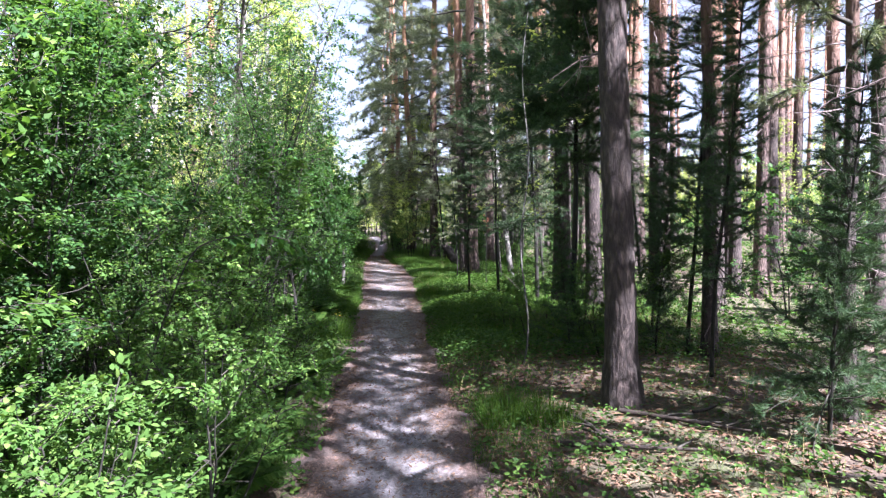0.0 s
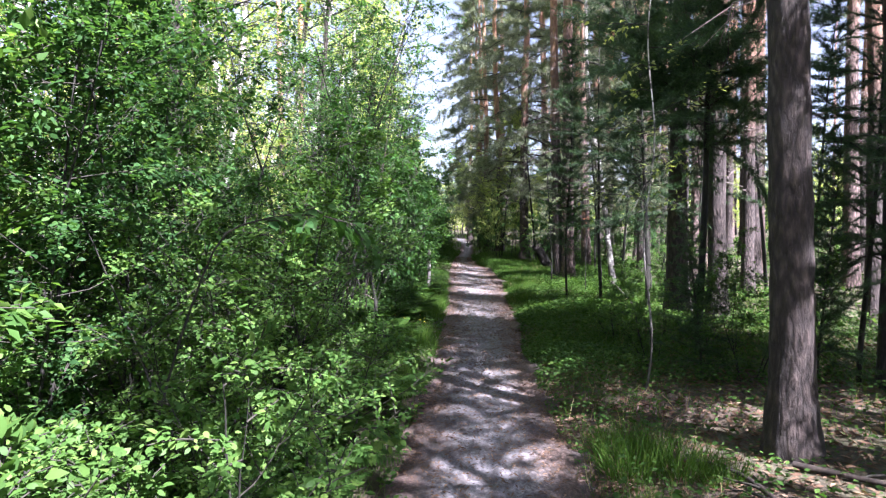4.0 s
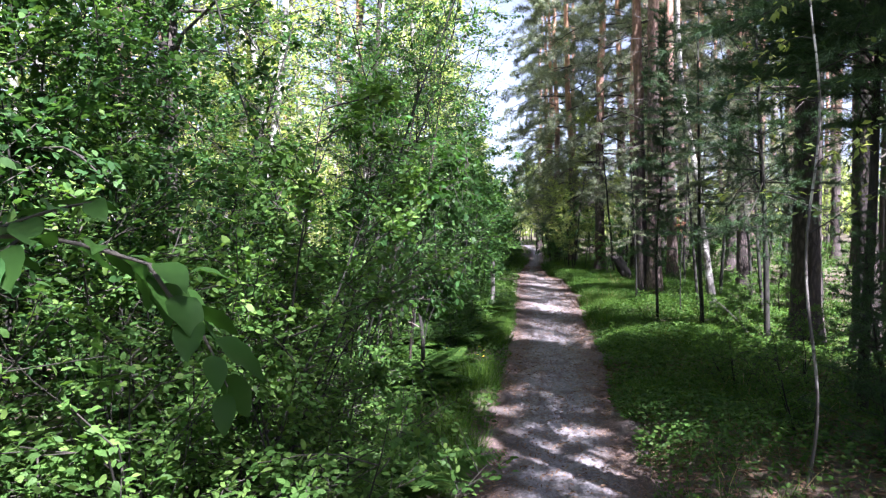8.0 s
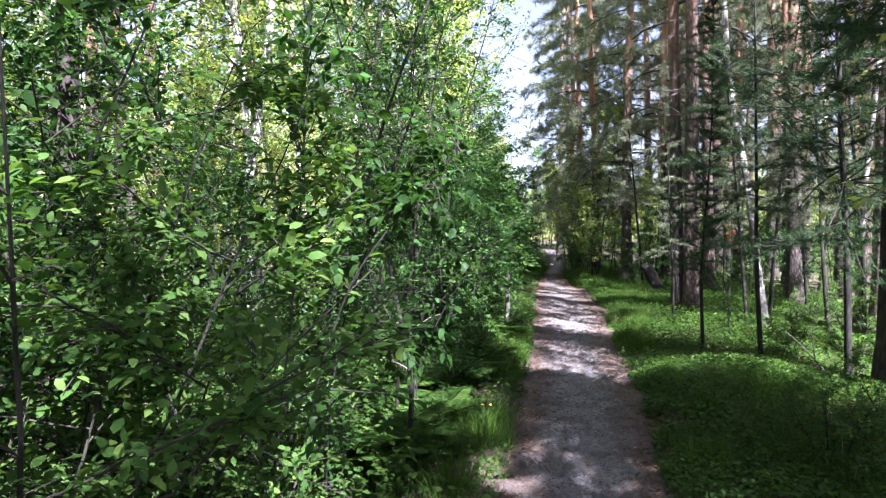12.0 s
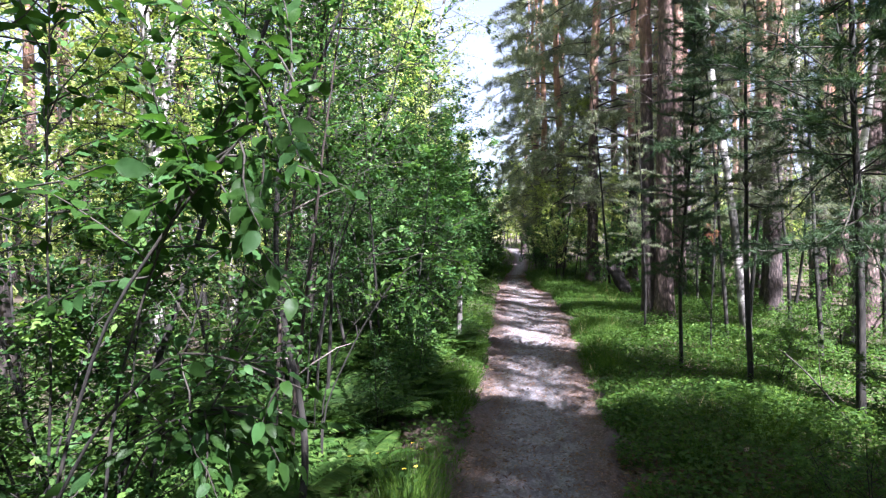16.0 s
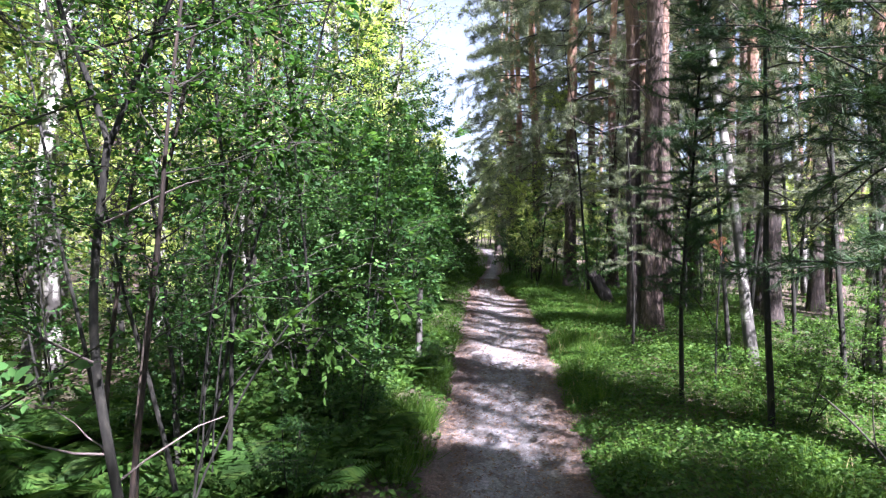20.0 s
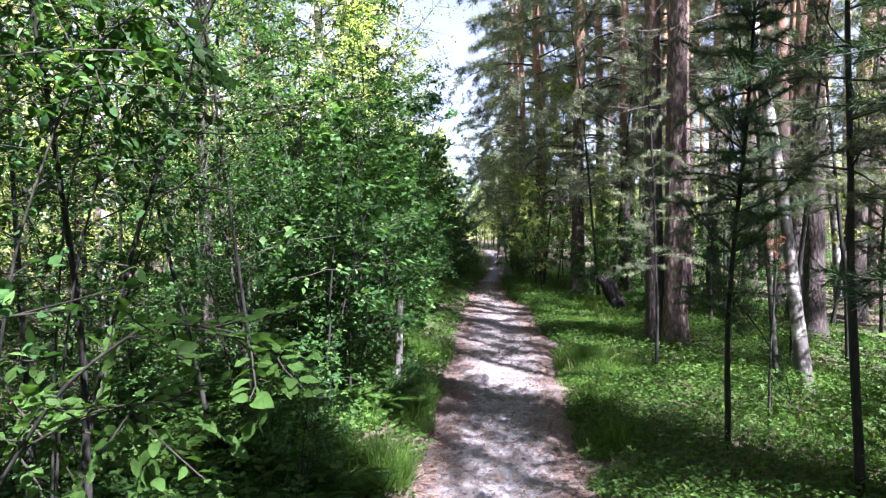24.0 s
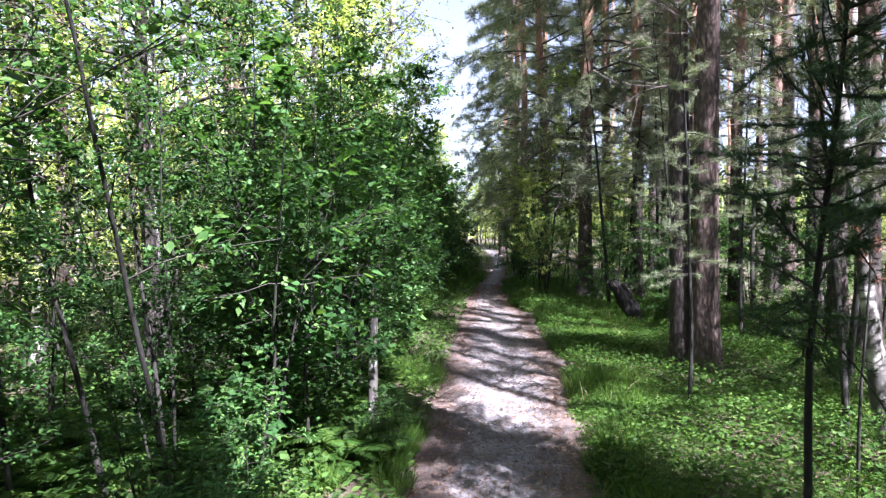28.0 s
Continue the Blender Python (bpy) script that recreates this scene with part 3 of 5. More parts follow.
for n, (x, y, s) in enumerate([(3.45, 19.0, 0.9), (6.12, 23.6, 1.15), (5.0, 21.5, 0.85), (4.6, 13.9, 0.75), (7.9, 21.0, 1.0), (5.1, 11.0, 0.75), (6.9, 13.4, 0.8),
                               (6.9, 12.5, 0.9), (6.6, 9.6, 0.9), (8.3, 10.6, 1.0), (7.6, 16.4, 1.0), (5.9, 17.6, 0.95), (9.2, 13.8, 1.0), (6.6, 19.4, 0.9), (9.0, 18.2, 1.0), (3.9, 10.6, 0.8), (4.4, 17.2, 0.8), (7.3, 14.6, 0.9), (3.9, 21.2, 0.85), (2.2, 22.4, 0.9), (4.3, 23.4, 0.9), (-9.6, 14.0, 1.0), (-11.0, 17.5, 1.0), (-9.8, 20.0, 1.0), (-12.2, 13.0, 1.0), (-11.6, 23.0, 1.0), (-8.8, 26.0, 1.0), (-13.4, 19.0, 1.0), (-10.6, 29.0, 1.0)]):
    remote[n % 3].at(x, y, 47 * n, s, group=STAND)
# Unseen pines beside and behind the camera, added to block sun and sky.
for n, (x, y, s) in enumerate([(7.3, 4.2, 0.7), (5.6, 5.0, 0.72), (3.3, 0.2, 0.5), (1.9, -5.0, 1.0), (-0.4, -8.0, 1.0), (-3.6, -6.0, 0.9)]):
    full[n % 2].at(x, y, 53 * n, s, group=STAND)
for n, (x, y, s) in enumerate([(3.2, 24.6, 0.8), (1.3, 25.4, 0.8), (2.4, 28.6, 1.0), (4.6, 27.0, 1.0), (3.4, 30.0, 1.05), (5.8, 30.5, 1.0), (2.6, 33.0, 1.0), (4.4, 34.5, 1.05), (3.4, 38.5, 1.1), (1.4, 40.0, 1.1)]):
    middle[n % 2].at(x, y, 59 * n, s, group=STAND)
for n, (x, y, s) in enumerate([(0.17, 26.2, 1.05), (-0.9, 29.6, 0.95), (-1.7, 33.0, 0.95), (-2.4, 38.5, 1.0), (-2.8, 43.5, 1.05), (-1.2, 41.0, 1.1), (-4.0, 49.5, 1.0), (1.2, 34.6, 1.1)]):
    edge[n % 2].at(x, y, 71 * n, s, group=STAND)
# Half-grown pines, mostly out of view, added to shade path and verges.
for n, (x, y, s) in enumerate([(3.5, 2.4, 1.05), (3.2, 7.6, 0.85), (3.3, 5.5, 0.7), (3.4, 4.5, 0.85), (5.0, 5.3, 1.0), (5.9, 4.4, 0.9), (4.4, 6.0, 0.9), (5.4, 6.2, 1.0)]):
    half[n % 2].at(x, y, 67 * n, s, group=STAND)
rng = np.random.default_rng(77)
spots = []
for _ in range(4000):
    x, y = rng.uniform(2.4, 32), rng.uniform(-14, 64)
    if x < 8.5 and -3 < y < 26 or x - right_edge(y) < 2.2 or len(spots) > 84 or -1.5 < across_sun(x, y) < 4.6 or 9.4 < across_sun(x, y) < 15 and x < 17:
        continue
    gap = 2.5 if across_sun(x, y) < 9.8 else 3.0
    if all((x - a) ** 2 + (y - b) ** 2 > gap**2 for a, b in spots):
        spots.append((x, y))
        # Dense crowns only where their shade should fall, sparse ones elsewhere.
        (tall if across_sun(x, y) < 9.8 and x < 14 else remote)[rng.integers(3)].at(x, y, rng.uniform(0, 360), rng.uniform(0.8, 1.15), group=STAND)

# ---- birches and stump on the right ----
birch_kinds = [Kind(broadleaf("birch_tree", 51 + k, 12 + k, 0.085, "birch with white bark and light green leaves", "birch tree", 1, 0.2, 2.3, 46, 100, 0.085, LEAF2, BIRCH_BARK, BIRCH_LEAF, 0.03, 0.0, 0.06, 6)) for k in range(3)]
bare = Kind(broadleaf("birch_tree", 57, 11, 0.056, "leaning birch with white and black bark", "birch tree", 1, 0.62, 1.6, 20, 90, 0.075, LEAF2, BIRCH_BARK, BIRCH_LEAF, 0.0, 0.0, 0.05, 5))
BIRCHES = "birches"
bare.at(2.26, 15.68, 0, 1.0, group=BIRCHES, ry=-7)
bare.at(3.65, 15.9, 130, 0.9, group=BIRCHES, ry=-7)
bare.at(5.87, 24.5, 70, 1.6, group=BIRCHES)


def stump(name):
    """A broken, leaning, rotten stump with a jagged top."""
    rng = np.random.default_rng(8)
    root = thing(name, "dark rotten tree stump, broken off jagged and leaning", "tree stump")
    body, splinters = Buf(4), Buf(4)
    k = np.linspace(0, 1, 9)
    line = np.stack([-0.3 * k**1.3, 0.05 * k, -0.1 + 0.62 * k], 1)
    tube(body, line, 0.105 * (1 + 0.6 * np.exp(-k * 6)) * (1 + 0.12 * k), 16, rng, 0.14)
    tube(body, line[::-1][:4] + [0, 0, -0.004], [0.1, 0.07, 0.05, 0.02], 14, rng, 0.05)
    for n in range(14):
        a = n * 0.45
        p = line[-1] + 0.085 * np.array([np.cos(a), np.sin(a), -0.6])
        tube(splinters, bend(rng, p, (-0.5, 0, 1), rng.uniform(0.07, 0.24), 3, 0, 0.16), [0.034, 0.026, 0.014, 0.002], 5)
    part("body", body, ROTTEN_WOOD, root)
    tagged(part("broken_top", splinters, ROTTEN_WOOD, root, "torn dark wood splinters"), kind="stuff")
    root.matrix_basis = pose(0.82, 19.5, float(lie(0.82, 19.5)))


stump("tree_stump")


def crooked_birch(name):
    """A thin crooked young birch stem that snakes up through the shade."""
    rng = np.random.default_rng(19)
    root = thing(name, "thin crooked young birch with a pale winding stem", "young birch")
    stem, twigs, leaves = Buf(4), Buf(4), Buf(3)
    k = np.linspace(0, 1, 26)
    line = np.stack([0.05 * np.sin(k * 13) * (1 - 0.4 * k) + 0.1 * k, 0.05 * np.cos(k * 9) + 0.2 * k, -0.06 + 3.6 * k], 1)
    tube(stem, line, np.linspace(0.01, 0.004, 26), 7, rng, 0.05)
    for n in range(12):
        b, d = along(line, [0.4 + 0.05 * n])
        q = bend(rng, b[0], (np.cos(2.4 * n), np.sin(2.4 * n), 0.4), 0.55, 5, -0.3, 0.12)
        tube(twigs, q, np.linspace(0.004, 0.0015, 6), 4)
        leafy_limb(rng, twigs, leaves, LEAF2, q, 0.003, 34, 0.05, 0.02, 3)
    part("stem", stem, BIRCH_BARK, root)
    tagged(part("branchwork", twigs, TWIG_BARK, root), kind="stuff")
    tagged(part("foliage", leaves, BIRCH_LEAF, root), kind="stuff")
    root.matrix_basis = pose(1.2, 7.25, float(lie(1.2, 7.25)))


crooked_birch("young_birch")

# ---- saplings and young conifers on the right ----
YOUNG = "young conifers"
fir = [Kind(young_conifer("young_conifer", 61, 4.6, 0.022, 1.05, 0.75, "young conifer with soft dark drooping sprays", 0.11, 6, 0.062, sparse=0.85, dense=85)),
       Kind(young_conifer("young_conifer", 62, 3.4, 0.022, 0.3, 0.95, "bushy dark green young conifer in deep shade", 0.13, 6, 0.09, sparse=0.9, dense=42)),
       Kind(young_conifer("young_conifer", 63, 5.6, 0.03, 1.9, 0.85, "slender young pine with feathery grey-green tufts", 0.2, 5, 0.09, NEEDLES, sparse=0.6, dense=34)),
       Kind(young_conifer("young_conifer", 64, 6.2, 0.035, 1.45, 1.9, "dark spreading young conifer with hanging boughs", 0.16, 6, 0.1, sparse=0.8, dense=44)),
       Kind(young_conifer("young_conifer", 65, 6.5, 0.04, 2.2, 1.8, "dark young conifer with long level boughs above head height", 0.15, 7, 0.11, sparse=0.95, dense=80))]
# The one at (3.4, 1.0) stands out of view, added for shade.
for k, x, y, s, turn in [(0, 1.11, 13.95, 0.95, 0), (2, 1.7, 13.0, 0.9, 40), (2, 2.0, 15.75, 0.85, 80), (2, 0.89, 16.5, 0.6, 200), (0, 2.8, 6.6, 0.9, 30), (0, 2.97, 7.6, 1.1, 90),
                         (1, 3.0, 5.2, 0.75, 10), (1, 2.6, 7.5, 0.6, 120), (1, 3.3, 5.5, 0.7, 180), (2, 0.6, 24.0, 1.1, 99),
                         (3, 2.26, 11.9, 1.0, 15), (0, 2.9, 8.4, 0.8, 70), (4, 2.05, 8.75, 1.0, 120), (1, 1.75, 7.7, 0.45, 220), (1, 3.4, 1.0, 1.1, 0), (1, 5.2, 3.4, 0.9, 110), (2, 3.0, 22.5, 1.2, 10), (2, 1.9, 26.0, 1.2, 50), (2, 0.3, 27.8, 1.1, 150), (2, 3.3, 17.4, 0.9, 140), (0, 4.6, 19.6, 1.1, 340), (2, 2.9, 14.6, 0.9, 60), (2, 3.7, 15.7, 1.0, 160), (2, 2.7, 17.6, 1.0, 260), (2, 4.4, 16.6, 1.1, 20), (2, 1.7, 22.6, 0.9, 75), (2, 2.3, 20.4, 0.8, 15), (2, 1.0, 25.2, 1.1, 285), (2, 5.2, 14.6, 1.1, 75)]:
    fir[k].at(x, y, turn, s, group=YOUNG)

# ---- the leafy thicket on the left ----
THICKET = "shrubs of the thicket"
shrubs = [Kind(broadleaf("shrub", 81, 1.2, 0.009, "low leafy green shrub", "shrub", 5, 0.1, 0.5, 44, 120, 0.031, OVATE, GREY_BARK, FRESH_LIT_LEAF, 0.35, 0.4, 0.015, 4)),
          Kind(broadleaf("shrub", 82, 2.6, 0.012, "leafy shrub with several thin dark stems", "shrub", 4, 0.15, 0.8, 60, 170, 0.037, OVATE, GREY_BARK, SHRUB_LEAF, 0.22, 0.4)),
          Kind(broadleaf("shrub", 83, 3.3, 0.015, "tall leafy shrub with forked dark stems", "shrub", 3, 0.22, 0.95, 60, 200, 0.041, OVATE, GREY_BARK, SHRUB_LEAF, 0.16, 0.4)),
          Kind(broadleaf("shrub", 84, 3.9, 0.017, "tall shrub with stems coloured reddish as if sunlit", "shrub", 3, 0.25, 0.95, 60, 200, 0.041, OVATE, RED_BARK, SHRUB_LEAF, 0.14, 0.4)),
          Kind(broadleaf("shrub", 85, 2.0, 0.011, "leafy bush with fresh light green leaves", "shrub", 5, 0.12, 0.65, 55, 170, 0.032, OVATE, GREY_BARK, FRESH_LIT_LEAF, 0.3, 0.4)),
          Kind(broadleaf("shrub", 86, 2.2, 0.012, "bushy green shrub among the trees", "shrub", 4, 0.12, 0.75, 40, 66, 0.066, LEAF2, GREY_BARK, SHRUB_LEAF, 0.3, 0.4, 0.03, 3)),
          Kind(broadleaf("shrub", 87, 3.5, 0.016, "tall bushy shrub further along the path", "shrub", 3, 0.2, 0.95, 45, 90, 0.068, LEAF2, GREY_BARK, SHRUB_LEAF, 0.16, 0.4, 0.03, 3)),
          Kind(broadleaf("shrub", 88, 4.0, 0.016, "tall bushy shrub with leaves coloured pale as if sunlit", "shrub", 3, 0.25, 1.0, 51, 100, 0.062, LEAF2, GREY_BARK, FRESH_LIT_LEAF, 0.14, 0.4, 0.03, 3))]
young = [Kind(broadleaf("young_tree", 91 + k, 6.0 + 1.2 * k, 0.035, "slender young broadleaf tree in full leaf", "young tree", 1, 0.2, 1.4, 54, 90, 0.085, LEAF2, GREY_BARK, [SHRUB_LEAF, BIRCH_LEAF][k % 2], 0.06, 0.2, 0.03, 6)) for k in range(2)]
thin = [Kind(broadleaf("young_tree", 95, 4.2, 0.015, "thin sapling with a bare dark lower stem", "young tree", 1, 0.34, 0.95, 30, 84, 0.038, OVATE, GREY_BARK, SHRUB_LEAF, 0.04, 0.3)),
        Kind(broadleaf("young_tree", 96, 4.4, 0.016, "thin sapling with a stem coloured reddish as if sunlit", "young tree", 1, 0.34, 0.95, 30, 84, 0.038, OVATE, RED_BARK, SHRUB_LEAF, 0.03, 0.3)),
        Kind(broadleaf("young_tree", 97, 5.2, 0.019, "leaning crooked young tree with dark bark", "young tree", 2, 0.3, 1.2, 34, 110, 0.041, OVATE, GREY_BARK, SHRUB_LEAF, 0.14, 0.3)),
        Kind(broadleaf("young_tree", 98, 9.5, 0.085, "broadleaf tree with a dark flaking trunk and dead twigs", "tree", 1, 0.28, 1.9, 50, 100, 0.08, LEAF2, DEAD_WOOD, SHRUB_LEAF, 0.02, 0.2, 0.03, 6))]
SAPLINGS = "saplings in the thicket"
for k, x, y, s, turn in [(1, -1.74, 9.31, 0.8, 0), (1, -2.21, 9.99, 1.0, 60), (0, -2.17, 10.4, 0.9, 100), (1, -3.1, 10.95, 1.0, 20), (0, -2.28, 11.08, 1.0, 200), (0, -3.59, 13.11, 1.0, 40), (0, -3.02, 13.24, 1.1, 90), (2, -2.56, 13.34, 0.8, 30),
                         (2, -2.03, 8.0, 0.9, 150), (3, -3.05, 7.6, 1.0, 0), (0, -3.27, 5.86, 1.1, 0), (0, -4.2, 12.2, 1.2, 77), (0, -3.6, 15.2, 1.1, 50), (0, -3.0, 15.0, 1.0, 10), (2, -2.7, 11.2, 0.9, 250), (0, -3.4, 9.2, 1.0, 130), (0, -2.9, 17.0, 1.1, 5), (3, -6.0, 11.4, 0.9, 100), (3, -4.9, 16.4, 0.9, 200)]:
    thin[k].at(x, y, turn, s, group=SAPLINGS)


def forked_tree(name):
    """A crooked young tree: bare bent trunk, a fork at head height, two rising limbs with level leafy twigs."""
    rng = np.random.default_rng(99)
    root = thing(name, "crooked young tree with a dark bare trunk forking at head height", "young tree", SAPLINGS)
    k = np.linspace(0, 1, 16)
    line = np.stack([0.06 * np.sin(5.5 * k) - 0.2 * k, 0.04 * np.sin(8 * k) + 0.38 * k, -0.08 + 1.98 * k], 1)
    trunk, twigs, leaves, bare = Buf(4), Buf(4), Buf(3), Buf(4)
    tube(trunk, line, np.linspace(0.018, 0.013, 16) * (1 + 0.5 * np.exp(-k * 9)), 10, rng, 0.05)
    part("trunk", trunk, GREY_BARK, root)
    for side, tall_by in ((-1, 2.3), (1, 2.6)):
        limb = Buf(4)
        q = bend(rng, line[-1] - [0, 0, 0.03], (0.34 * side, 0.1, 1), tall_by, 10, 0.3, 0.07)
        tube(limb, q, np.linspace(0.011, 0.003, 11), 8, rng, 0.05)
        part("limb", limb, GREY_BARK, root)
        for n in range(13):
            b, _d = along(q, [0.12 + 0.87 * (n + rng.random()) / 13])
            a = 2.4 * n + rng.uniform(-0.5, 0.5)
            w = bend(rng, b[0], (np.cos(a), np.sin(a), 0.45), rng.uniform(0.5, 1.0), 5, -0.15, 0.13)
            tube(twigs, w, np.linspace(0.006, 0.002, 6), 4)
            leafy_limb(rng, twigs, leaves, OVATE, w, 0.004, 110, 0.042, 0.015, 6)
    for n in range(7):
        b, _d = along(line, [rng.uniform(0.25, 0.95)])
        a = rng.uniform(0, 2 * np.pi)
        tube(bare, bend(rng, b[0], (np.cos(a), np.sin(a), 0.3), rng.uniform(0.25, 0.6), 4, 0.1, 0.2), np.linspace(0.005, 0.0015, 5), 4)
    tagged(part("deadwood", bare, DEAD_TWIG, root, "bare grey dead twigs"), kind="stuff")
    tagged(part("branchwork", twigs, TWIG_BARK, root), kind="stuff")
    tagged(part("foliage", leaves, SHRUB_LEAF, root), kind="stuff")
    root.matrix_basis = pose(-1.46, 8.85, float(lie(-1.46, 8.85)))


forked_tree("young_tree")
rng = np.random.default_rng(21)
taken = []
for _ in range(6000):
    y = rng.uniform(1.2, 40)
    d = rng.uniform(0.4, 1.0) if rng.random() < 0.4 else rng.uniform(1.0, 4.4)
    x = left_edge(y) - d
    gap = 0.5 if d < 1.0 else 0.62 if y < 20 else 0.85
    open_wood = 10.6 < y < 19.5 and d > 1.5 or 7.4 < y < 10.7 and d > 1.2 or 3.4 < y < 7.5 and d > 2.6
    if y > 7.2 and d < 1.1 or 9.9 < y < 11.6 and d < 1.5:
        continue
    if 8.4 < y < 13.8 and 0.95 < d < 4.0 or 13.8 < y < 17 and d > 1.6:
        continue
    if len(taken) > 140 or open_wood and rng.random() < 0.95 or not all((x - a) ** 2 + (y - b) ** 2 > gap**2 for a, b in taken):
        continue
    taken.append((x, y))
    k = (0 if d < 0.75 else rng.choice([0, 4])) if d < 1.0 else rng.choice([1, 2, 4]) if d < 2.0 else rng.choice([1, 2, 3])
    if y > 13 or d > 2.4:
        k = 5 if d < 1.6 else 6
    # Kind 7's paler leaves stand in for sunlight on this part of the thicket.
    if y < 6.2 and d > 1.7:
        k = 7
    shrubs[k].at(x, y, rng.uniform(0, 360), rng.uniform(0.8, 1.15) * (0.8 if open_wood else 1), group=THICKET)
for k, x, y, s, turn in [(5, -1.68, 10.6, 0.4, 95), (5, -1.86, 12.2, 0.42, 135), (5, -1.95, 13.0, 0.4, 250), (5, -3.0, 11.6, 0.6, 10), (5, -3.9, 13.3, 0.7, 300), (5, -2.35, 12.8, 0.45, 20), (5, -3.6, 15.0, 0.7, 20),
                         (5, -1.72, 14.8, 0.27, 40), (5, -1.84, 14.95, 0.24, 140), (2, -3.3, 12.1, 0.75, 15), (2, -2.95, 13.8, 0.7, 200), (6, -4.6, 14.6, 0.65, 120), (6, -2.35, 14.6, 0.8, 40), (6, -2.5, 16.0, 0.9, 190), (6, -2.75, 17.6, 1.0, 260), (6, -3.0, 19.0, 1.0, 310), (6, -3.3, 20.6, 1.0, 30)]:
    shrubs[k].at(x, y, turn, s, group=THICKET)
for n, (x, y, s) in enumerate([(-6.6, 6.2, 0.9), (-6.4, 15.4, 0.9), (-4.6, 18.5, 0.9), (-5.4, 20.6, 1.0), (-4.6, 24.0, 1.0), (-5.4, 28.0, 1.1),
                               (-5.9, 32.5, 1.1), (-6.6, 37.0, 1.1), (-7.4, 42.0, 1.2), (-7.5, 4.0, 1.0), (-7.9, 9.0, 1.0), (-7.6, 18.0, 1.2), (-8.5, 47, 1.0), (-7.6, 57, 1.0), (-9.5, 53, 1.0), (-8.4, 62, 1.15), (-10.5, 60, 1.1), (-6.4, 61, 1.1), (-7.0, 66, 1.2), (-11.5, 66, 1.2), (-9.4, 66, 1.2), (-6.2, 54, 0.8), (-3.5, 56, 0.9), (-9, 58, 0.8), (-1.5, 53, 1.0), (-5.0, 60, 0.9), (0.8, 57, 1.2), (-12, 54, 1.0)]):
    young[n % 2].at(beside_gap(x, y, 1.2 * s), y, 63 * n, s, group="young trees")
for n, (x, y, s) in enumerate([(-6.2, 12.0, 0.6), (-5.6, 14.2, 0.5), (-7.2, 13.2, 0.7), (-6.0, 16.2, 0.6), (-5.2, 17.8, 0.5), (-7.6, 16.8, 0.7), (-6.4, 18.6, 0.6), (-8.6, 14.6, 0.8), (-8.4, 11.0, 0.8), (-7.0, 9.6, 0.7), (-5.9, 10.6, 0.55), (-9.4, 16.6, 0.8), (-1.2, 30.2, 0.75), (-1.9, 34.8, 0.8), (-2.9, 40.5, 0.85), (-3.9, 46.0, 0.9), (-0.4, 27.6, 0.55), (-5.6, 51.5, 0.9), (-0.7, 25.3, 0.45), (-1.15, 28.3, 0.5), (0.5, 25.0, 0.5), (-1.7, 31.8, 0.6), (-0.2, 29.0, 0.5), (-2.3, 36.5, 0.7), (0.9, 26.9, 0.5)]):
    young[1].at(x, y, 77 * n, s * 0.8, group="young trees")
for n, (x, y, s) in enumerate([(-5.2, 17.0, 1.0), (-6.3, 13.9, 0.95), (-4.9, 22.3, 1.0), (-5.3, 26.0, 1.05), (-7.2, 11.3, 1.0), (-8.4, 7.0, 1.1), (-7.8, 15.5, 1.1), (-6.9, 20.5, 1.1), (-7.2, 24.5, 1.1), (-6.2, 30.0, 1.05),
                               (-7.0, 34.5, 1.1), (-7.6, 39.0, 1.1), (-9.5, 12.0, 1.2), (-9.8, 18.0, 1.2), (-10.0, 24.0, 1.2), (-10.4, 30.0, 1.2), (-11, 36, 1.2), (-9.6, 3.0, 1.1), (-12.5, 15, 1.2), (-12.8, 8, 1.2), (-13, 22, 1.2), (-10, 45, 1.2), (-13.5, 29, 1.2),
                               (-10, 56, 0.8), (-6.0, 64, 0.6), (-13, 62, 0.9), (-9, 68, 0.7), (3, 55, 1.0), (1.5, 64, 1.0), (-16, 12, 1.2), (-16.5, 20, 1.2), (-17, 30, 1.2), (-15, 40, 1.2)]):
    birch_kinds[n % 3].at(beside_gap(x, y, 1.9 * s), y, 83 * n, s, group=BIRCHES)

for k, x, y, s in [(1, 2.2, 8.8, 0.5), (4, 1.85, 9.6, 0.5), (4, 2.1, 7.6, 0.7), (4, 3.3, 14.9, 0.7), (0, 1.45, 8.2, 0.7), (0, 1.3, 9.4, 0.6), (0, 1.9, 13.0, 0.6), (0, 2.6, 15.0, 0.7), (4, 2.9, 20.4, 0.5)]:
    shrubs[k].at(x, y, 97 * x * y, s, group="shrubs beside the pines")

# ---- leafy undergrowth among the pines ----
rng = np.random.default_rng(35)
low = []
for _ in range(4000):
    x, y = rng.uniform(-8, 22), rng.uniform(0, 62)
    d = x - right_edge(y)
    if len(low) > 95 or d < (5.0 if y < 20 else 3.0 if y < 26 else 1.2) or not all((x - a) ** 2 + (y - b) ** 2 > 1.7**2 for a, b in low):
        continue
    low.append((x, y))
    if rng.random() < 0.7:
        shrubs[5].at(x, y, rng.uniform(0, 360), rng.uniform(0.8, 1.3), group="undergrowth among the pines")
    else:
        young[1].at(x, y, rng.uniform(0, 360), rng.uniform(0.4, 0.75), group="undergrowth among the pines")


# Birches, partly out of view, added to close off light from the open sky.
high = Kind(broadleaf("birch_tree", 59, 13, 0.075, "tall slim birch with a high crown, added against sky light", "birch tree", 1, 0.5, 2.4, 40, 80, 0.1, LEAF2, BIRCH_BARK, BIRCH_LEAF, 0.02, 0.0, 0.06, 5))
